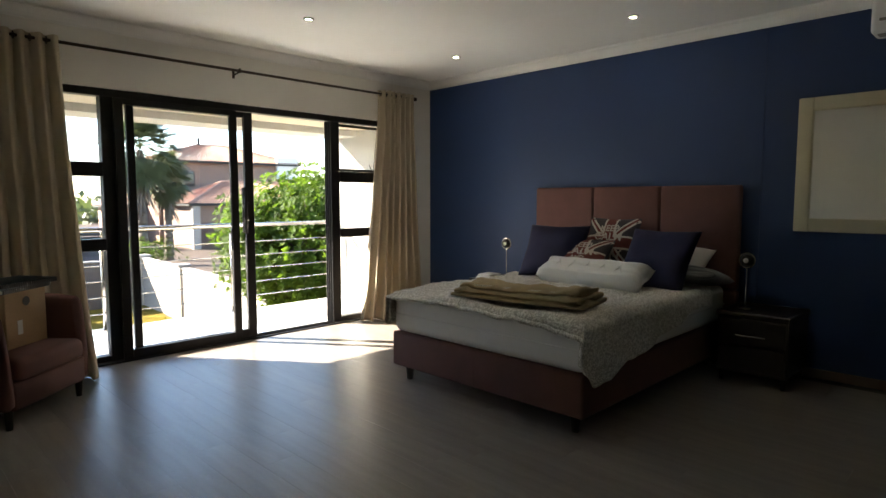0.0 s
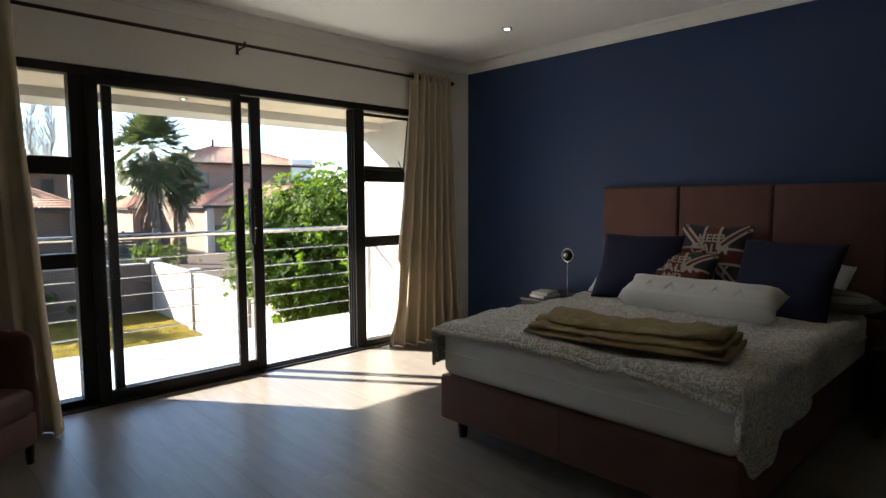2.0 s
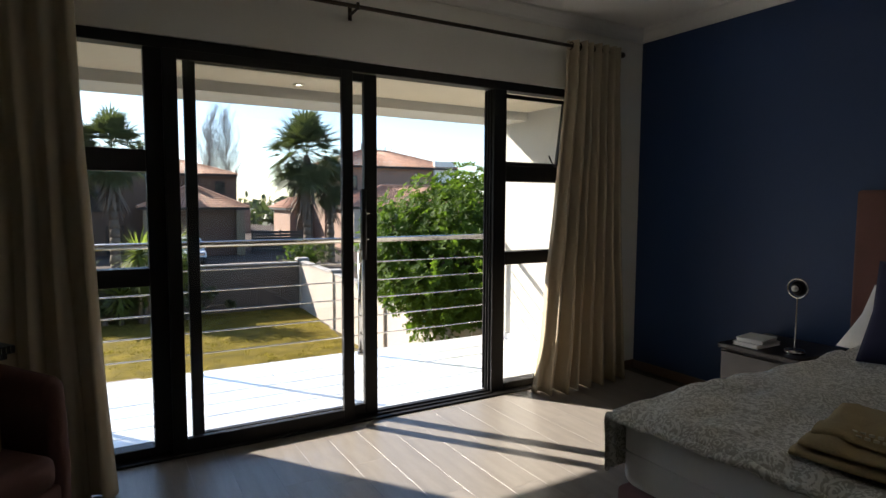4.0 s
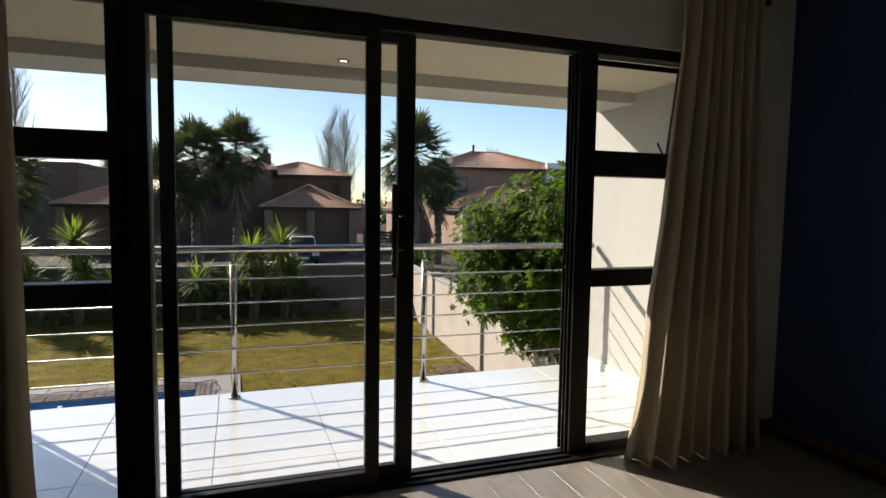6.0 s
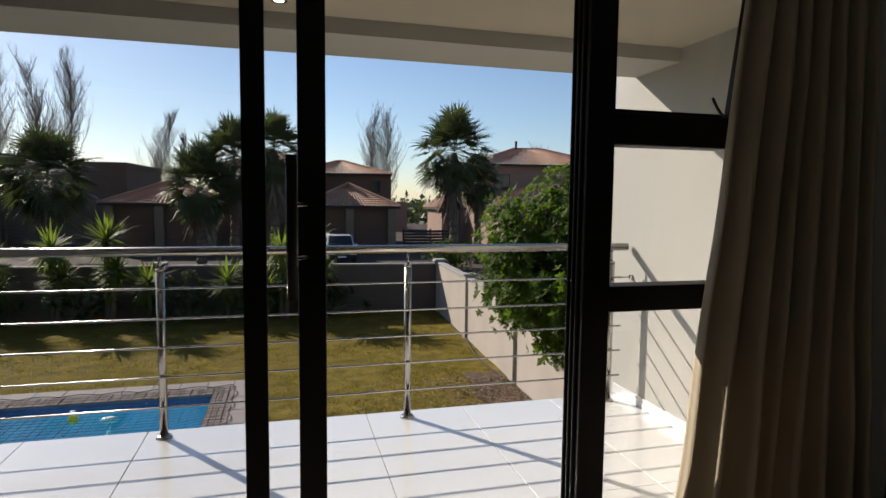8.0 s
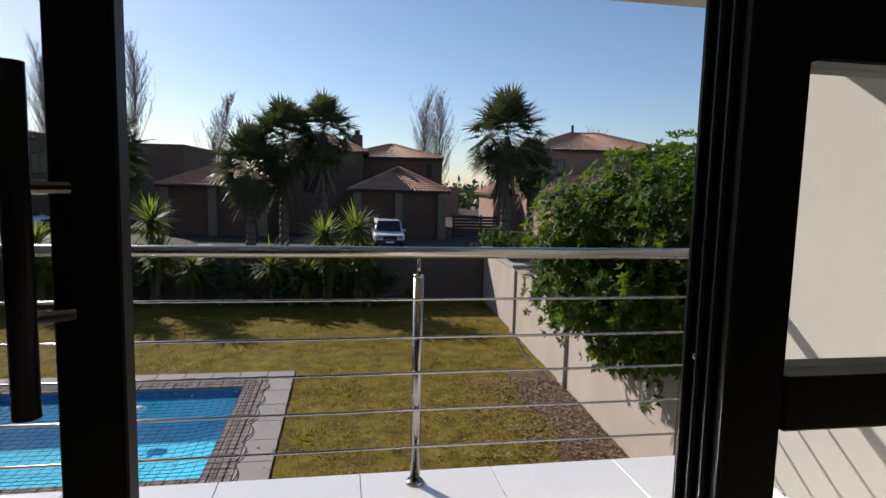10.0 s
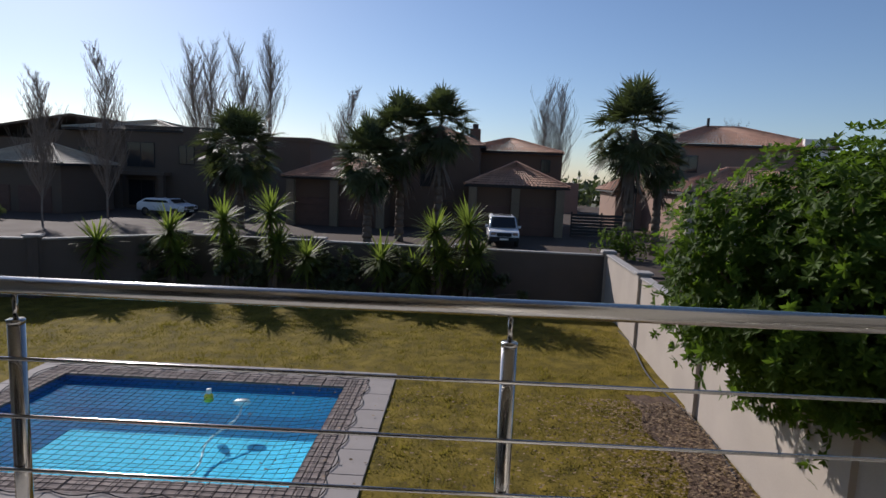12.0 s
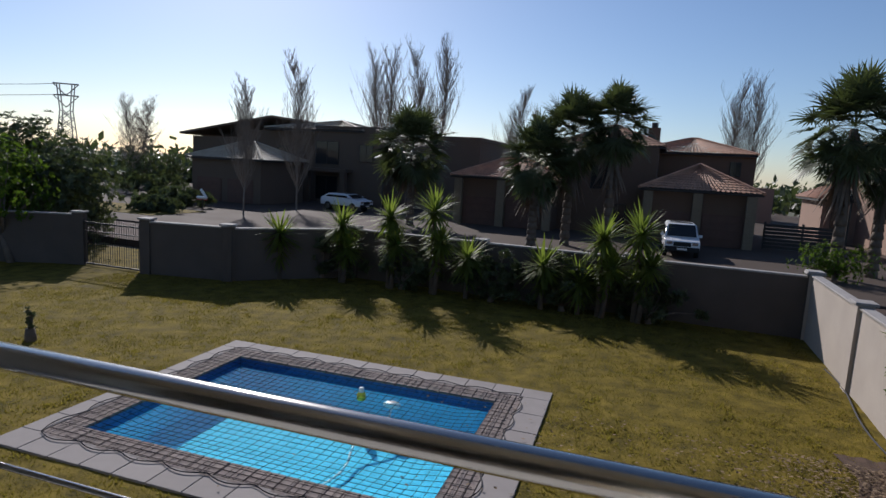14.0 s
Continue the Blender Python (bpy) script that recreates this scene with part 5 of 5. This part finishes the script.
# taupe modern house
hm = thing("house", "taupe modern two-storey house with low roofs", "house")
hm["eave_mat"] = "iron"
wall_part(hm, -40.0, -30.5, 61, 72, HZ, 4.4, "house_grey")
roof = bmesh.new()
for x0, x1, z0, z1 in ((-48.5, -36.0, 3.6, 5.7),):
    vsr = [roof.verts.new(p) for p in ((x0, 60, z0), (x1, 60, z1), (x1, 72, z1), (x0, 72, z0), (x0, 60, z0 + 0.22), (x1, 60, z1 + 0.22), (x1, 72, z1 + 0.22), (x0, 72, z0 + 0.22))]
    for q in ((0, 1, 2, 3), (4, 5, 6, 7), (0, 1, 5, 4), (1, 2, 6, 5), (2, 3, 7, 6), (3, 0, 4, 7)):
        roof.faces.new([vsr[i] for i in q])
part("mono_roof", roof, "house_grey", hm, "tilted single-pitch roof")
wall_part(hm, -47.5, -40.0, 61, 72, HZ, 3.5, "house_grey")
wall_part(hm, -30.5, -22.5, 60, 72, HZ, 5.0, "house_grey")
add_roof(hm, -36.0, -25.5, 60.5, 71, 4.6, 1.3, "roof_grey", 0.7)
wall_part(hm, -22.5, -13.0, 61, 72, HZ, 4.1, "house_grey")
part("parapet", boxes((-22.6, -12.9, 60.9, 72.1, 4.1, 4.45)), "house_grey", hm)
part("balcony_slab", boxes((-31.0, -26.0, 58.6, 60.0, 0.4, 0.75)), "house_grey", hm)
for x in (-30.6, -26.4):
    part("column", boxes((x - 0.25, x + 0.25, 58.7, 59.2, HZ, 0.4)), "house_grey", hm)
for x, z, w, h in ((-29.0, 1.2, 2.6, 2.2), (-29.0, -2.4, 2.4, 2.3), (-38.5, 1.6, 1.6, 1.2), (-35.0, 1.6, 1.6, 1.2), (-24.5, 1.6, 1.4, 1.6), (-19.5, 1.4, 1.6, 1.3), (-43.6, 1.2, 1.2, 0.7), (-33.5, -2.2, 1.8, 1.8)):
    add_window(hm, x, 61.0 - (1.0 if -30.5 < x < -22.5 else 0.0), z, w, h)
hg = thing("carport", "low pavilion with a grey hipped tile roof", "carport")
hg["eave_mat"] = "iron"
wall_part(hg, -37.5, -29.8, 50.5, 57, HZ, 1.15, "house_grey")
add_roof(hg, -37.5, -29.8, 50.5, 57, 1.2, 1.6, "roof_grey")
for x in (-35.5, -32.0):
    add_garage(hg, x, 50.48, HZ, 2.8)
tv = thing("arrow_sign", "red and white chevron road sign low on the verge", "road sign", (-28.6, 42.3, HZ))
part("post", tubes(((0, 0, 0), (0, 0, 0.9), 0.04)), "iron", tv)
bm = bmesh.new()
for a, b in (((-0.55, 0, 0.95), (0.35, 0, 0.95)), ((0.35, 0, 0.95), (-0.2, 0, 1.55))):
    tube(bm, a, b, 0.12, seg=4)
part("chevron", bm, "white_plastic", tv, "white chevron")
part("board", boxes((-0.7, 0.3, 0.10, 0.14, 0.75, 1.0)), mat("red_board", (0.45, 0.04, 0.03), 0.5), tv, "red board")

# ---- cars ----


def car(x, y, z, rz, body_col, label, tall=1.75, length=4.6, name="car"):
    c = thing(name, label, "car", (x, y, z), rz=rz)
    W, L = 0.92, length / 2
    prof = [(-L, 0.45), (-L, 0.95), (-L + 0.95, 1.08), (-L + 1.55, tall), (L - 0.75, tall), (L - 0.15, 1.1), (L, 0.95), (L, 0.45)]
    bm = bmesh.new()
    sides = []
    for s in (-1, 1):
        sides.append([bm.verts.new((s * W * (0.82 if zz > 1.2 else 1.0), yy, zz)) for yy, zz in prof])
    m_ = len(prof)
    for i in range(m_):
        bm.faces.new((sides[0][i], sides[0][(i + 1) % m_], sides[1][(i + 1) % m_], sides[1][i]))
    bm.faces.new(sides[0][::-1]), bm.faces.new(sides[1])
    bmesh.ops.bevel(bm, geom=bm.edges[:], offset=0.06, segments=2, affect="EDGES", profile=0.5)
    part("body", bm, body_col, c, smooth=True)
    bm = bmesh.new()
    q = [bm.verts.new(p) for p in ((-0.78, -L + 0.98, 1.12), (0.78, -L + 0.98, 1.12), (0.70, -L + 1.50, tall - 0.06), (-0.70, -L + 1.50, tall - 0.06))]
    for v in q:
        v.co += Vector((0, -0.05, 0.02))
    bm.faces.new(q)
    solid(part("windscreen", bm, "dark_glass", c, "dark windscreen"), 0.012)
    for s in (-1, 1):
        bm = bmesh.new()
        q = [bm.verts.new((s * (W * 0.92 + 0.045), yy, zz)) for yy, zz in ((-L + 1.25, 1.14), (L - 0.55, 1.14), (L - 0.85, tall - 0.12), (-L + 1.65, tall - 0.12))]
        bm.faces.new(q)
        solid(part("side_window", bm, "dark_glass", c), 0.01)
        part("headlight", box(bmesh.new(), s * 0.66 - 0.16, s * 0.66 + 0.16, -L - 0.02, -L + 0.05, 0.74, 0.92, bevel=0.02), "chrome", c, "clear headlight")
        part("mirror", box(bmesh.new(), s * (W + 0.10) - 0.09, s * (W + 0.10) + 0.09, -L + 1.2, -L + 1.3, 1.10, 1.26, bevel=0.02), body_col, c)
        for yy in (-L + 0.85, L - 0.85):
            w = part("wheel", tube(bmesh.new(), (s * (W - 0.2), yy, 0.36), (s * (W + 0.02), yy, 0.36), 0.36, seg=22), "rubber", c, "black tyre", True)
            part("rim", tube(bmesh.new(), (s * (W + 0.02), yy, 0.36), (s * (W + 0.03), yy, 0.36), 0.22, seg=14), "steel", w)
    part("grille", box(bmesh.new(), -0.46, 0.46, -L - 0.02, -L + 0.04, 0.66, 0.90, bevel=0.02), "rubber", c, "black grille")
    part("bumper", box(bmesh.new(), -0.90, 0.90, -L - 0.08, -L + 0.10, 0.38, 0.64, bevel=0.03), "rubber", c, "dark bumper")
    part("number_plate", boxes((-0.26, 0.26, -L - 0.09, -L - 0.08, 0.46, 0.57)), "paper", c, "blank white number plate")
    part("roof_bar", boxes((-0.6, 0.6, -0.4, -0.34, tall + 0.02, tall + 0.06), (-0.6, 0.6, 0.5, 0.56, tall + 0.02, tall + 0.06)), "rubber", c)
    return c


car(4.85, 44.6, HZ, 3, "car_white", "white pickup car parked nose out before the garages", 1.80, 4.9)
car(-22.5, 53.0, HZ, 82, "car_white", "white sedan car parked on the forecourt", 1.45, 4.4)

# ---- street lamps, pylon, distance ----


def street_lamp(x, y, h):
    sl = thing("street_lamp", "black lantern street lamp on a slim post", "street lamp", (x, y, HZ), group="lantern street lamps")
    part("post", tubes(((0, 0, 0), (0, 0, h), 0.06)), "iron", sl)
    part("lantern", tube(bmesh.new(), (0, 0, h), (0, 0, h + 0.5), 0.14, 0.24, 6), "dark_glass", sl)
    part("cap", tube(bmesh.new(), (0, 0, h + 0.5), (0, 0, h + 0.75), 0.28, 0.03, 6), "iron", sl)


street_lamp(-17.0, 49.0, 3.7)
street_lamp(13.0, 44.0, 3.6)
py = thing("power_pylon", "steel lattice power pylon on the horizon", "pylon", (-197, 157.5, -8), rz=38)
bm = bmesh.new()
for sx in (-1, 1):
    for sy in (-1, 1):
        tube(bm, (sx * 3.6, sy * 3.6, 0), (sx * 1.6, sy * 1.6, 22), 0.22, 0.2, 5)
        tube(bm, (sx * 1.6, sy * 1.6, 22), (sx * 2.4, sy * 1.6, 31), 0.2, 0.2, 5)
for i in range(7):
    z0, z1 = i * 3.15, (i + 1) * 3.15
    w0, w1 = 3.6 - 2.0 * z0 / 22, 3.6 - 2.0 * z1 / 22
    for sy in (-1, 1):
        tube(bm, (-w0, sy * w0, z0), (w1, sy * w1, z1), 0.14, seg=4)
        tube(bm, (w0, sy * w0, z0), (-w1, sy * w1, z1), 0.14, seg=4)
for z in (27, 31):
    tube(bm, (-4, 0, z), (4, 0, z), 0.25, seg=5)
    tube(bm, (-4, 0, z), (0, 0, z - 4), 0.18, seg=5)
    tube(bm, (4, 0, z), (0, 0, z - 4), 0.18, seg=5)
part("lattice", bm, "garden_cap", py, "grey steel lattice")
pl = thing("power_line", "thin power line cables crossing the sky", "cable")
bm = bmesh.new()
for z in (23.2, 19.5):
    for i in range(10):
        a, b = i / 10, (i + 1) / 10
        f = lambda t: (-197 - 120 * t, 157.5 - 40 * t, z - 10 * t * (1 - t))
        tube(bm, f(a), f(b), 0.09, seg=4)
part("cable", bm, "iron", pl)
vs, fs = [], []
rb = random.Random(77)
for i in range(420):
    a = radians(10 + 165 * i / 420 + rb.uniform(-0.5, 0.5))
    d = rb.uniform(90, 190)
    cx, cy, s = 4 + d * math.cos(a), 7 + d * math.sin(a), rb.uniform(1.6, 3.4)
    for _ in range(110):
        p = Vector((cx + rb.gauss(0, 1) * s, cy + rb.gauss(0, 1) * s, GZ + abs(rb.gauss(0.6, 0.5)) * s))
        q = Vector((rb.gauss(0, 1), rb.gauss(0, 1), rb.gauss(0, 1))).normalized() * 1.0
        w = Vector((rb.gauss(0, 1), rb.gauss(0, 1), rb.gauss(0, 1))).normalized() * 0.8
        k_ = len(vs)
        vs += [tuple(p), tuple(p + q), tuple(p + q + w), tuple(p + w)]
        fs.append((k_, k_ + 1, k_ + 2, k_ + 3))
tagged(raw("far_woods", vs, fs, "palm_leaf"), "dark band of distant trees", "trees", kind="stuff")

# ---- many alike pieces: floor planks, balcony tiles, paving ----
rp = random.Random(9)
ny = int((WY - Y0) / PL) + 2
nx = int((BX - X0) / PW)
for i in range(nx):
    x = X0 + PW / 2 + i * PW
    off = rp.uniform(0, PL)
    for j in range(ny):
        y = Y0 - off + PL / 2 + j * PL
        if y + PL / 2 < Y0 or y - PL / 2 > WY:
            continue
        lo, hi = max(y - PL / 2, Y0), min(y + PL / 2, WY + 0.015)
        if hi - lo < 0.03:
            continue
        o = new("plank", plank_mesh)
        o.matrix_world = pose(x, (lo + hi) / 2, 0, 0, 0, 90) @ Matrix.Diagonal(((hi - lo) / PL, 1, 1, 1))
        o.parent = floor
slab = bpy.data.objects["balcony_slab"]
TS = 0.67
tile_mesh = bpy.data.meshes.new("tile")
bm = box(bmesh.new(), -TS / 2 + 0.002, TS / 2 - 0.002, -TS / 2 + 0.002, TS / 2 - 0.002, -0.008, 0.0, bevel=0.0015)
bm.to_mesh(tile_mesh)
bm.free()
tile_mesh.materials.append(M["tile"])
for i in range(14):
    for j in range(4):
        x0, y1 = 6.04 - (i + 1) * TS, BY1 - j * TS
        y0 = max(y1 - TS, WY + 0.12)
        if y1 - y0 < 0.05:
            continue
        o = new("tile", tile_mesh)
        o.matrix_world = Matrix.Translation((x0 + TS / 2, (y0 + y1) / 2, BZ)) @ Matrix.Diagonal((1, (y1 - y0) / TS, 1, 1))
        o.parent = slab
deck = structure("pool_paving", boxes((DX0 + 0.02, PX0 - 0.15, DY0 + 0.02, DY1 - 0.02, GZ - 0.2, GZ + 0.012), (PX1 + 0.15, DX1 - 0.02, DY0 + 0.02, DY1 - 0.02, GZ - 0.2, GZ + 0.012), (PX0 - 0.15, PX1 + 0.15, DY0 + 0.02, PY0 - 0.15, GZ - 0.2, GZ + 0.012), (PX0 - 0.15, PX1 + 0.15, PY1 + 0.15, DY1 - 0.02, GZ - 0.2, GZ + 0.012)),
                 "grout", "slab and brick paving round the pool", category="paving")


def pave(name, x0, x1, y0, y1, sx, sy, material, z=GZ + 0.04, kind_stuff=False):
    nx_, ny_ = max(1, round((x1 - x0) / sx)), max(1, round((y1 - y0) / sy))
    dx, dy = (x1 - x0) / nx_, (y1 - y0) / ny_
    me = bpy.data.meshes.new(name)
    bm = box(bmesh.new(), -dx / 2 + 0.006, dx / 2 - 0.006, -dy / 2 + 0.006, dy / 2 - 0.006, -0.06, 0.0, bevel=0.006)
    bm.to_mesh(me)
    bm.free()
    me.materials.append(M[material])
    for i in range(nx_):
        for j in range(ny_):
            o = new(name, me)
            o.location = (x0 + (i + 0.5) * dx, y0 + (j + 0.5) * dy, z + rp.uniform(-0.002, 0.002))
            o.parent = deck


BW = 0.48
pave("slab", DX0, DX1, DY1 - 0.5, DY1, 0.6, 0.5, "slab")
pave("slab", DX0, DX1, DY0, DY0 + 0.55, 0.6, 0.55, "slab")
pave("slab", DX0, PX0 - BW, DY0 + 0.55, DY1 - 0.5, 0.5, 0.6, "slab")
pave("slab", PX1 + BW, DX1, DY0 + 0.55, DY1 - 0.5, 0.5, 0.9, "slab")
pave("brick", PX1 + 0.0, PX1 + BW, PY0 - BW, PY1 + BW, 0.12, 0.24, "brick")
pave("brick", PX0 - BW, PX0, PY0 - BW, PY1 + BW, 0.12, 0.24, "brick")
pave("brick", PX0, PX1, PY1, PY1 + BW, 0.24, 0.12, "brick")
pave("brick", PX0, PX1, PY0 - BW, PY0, 0.24, 0.12, "brick")

# the street and the garden walls lie turned against the house; lawn and pool lie square to it
SQUARE = ("ground", "lawn", "grass_blades", "swimming_pool", "water", "pool_net", "chlorine_floater", "pool_cleaner", "pool_paving")
TURN = Matrix.Translation((4.1, 6.5, 0)) @ Matrix.Rotation(radians(-3.15), 4, "Z") @ Matrix.Translation((-4.1, -6.5, 0))
for ob in bpy.data.objects:
    if ob.parent is None and ob not in house_part and ob.name not in SQUARE:
        ob.matrix_basis = TURN @ ob.matrix_basis
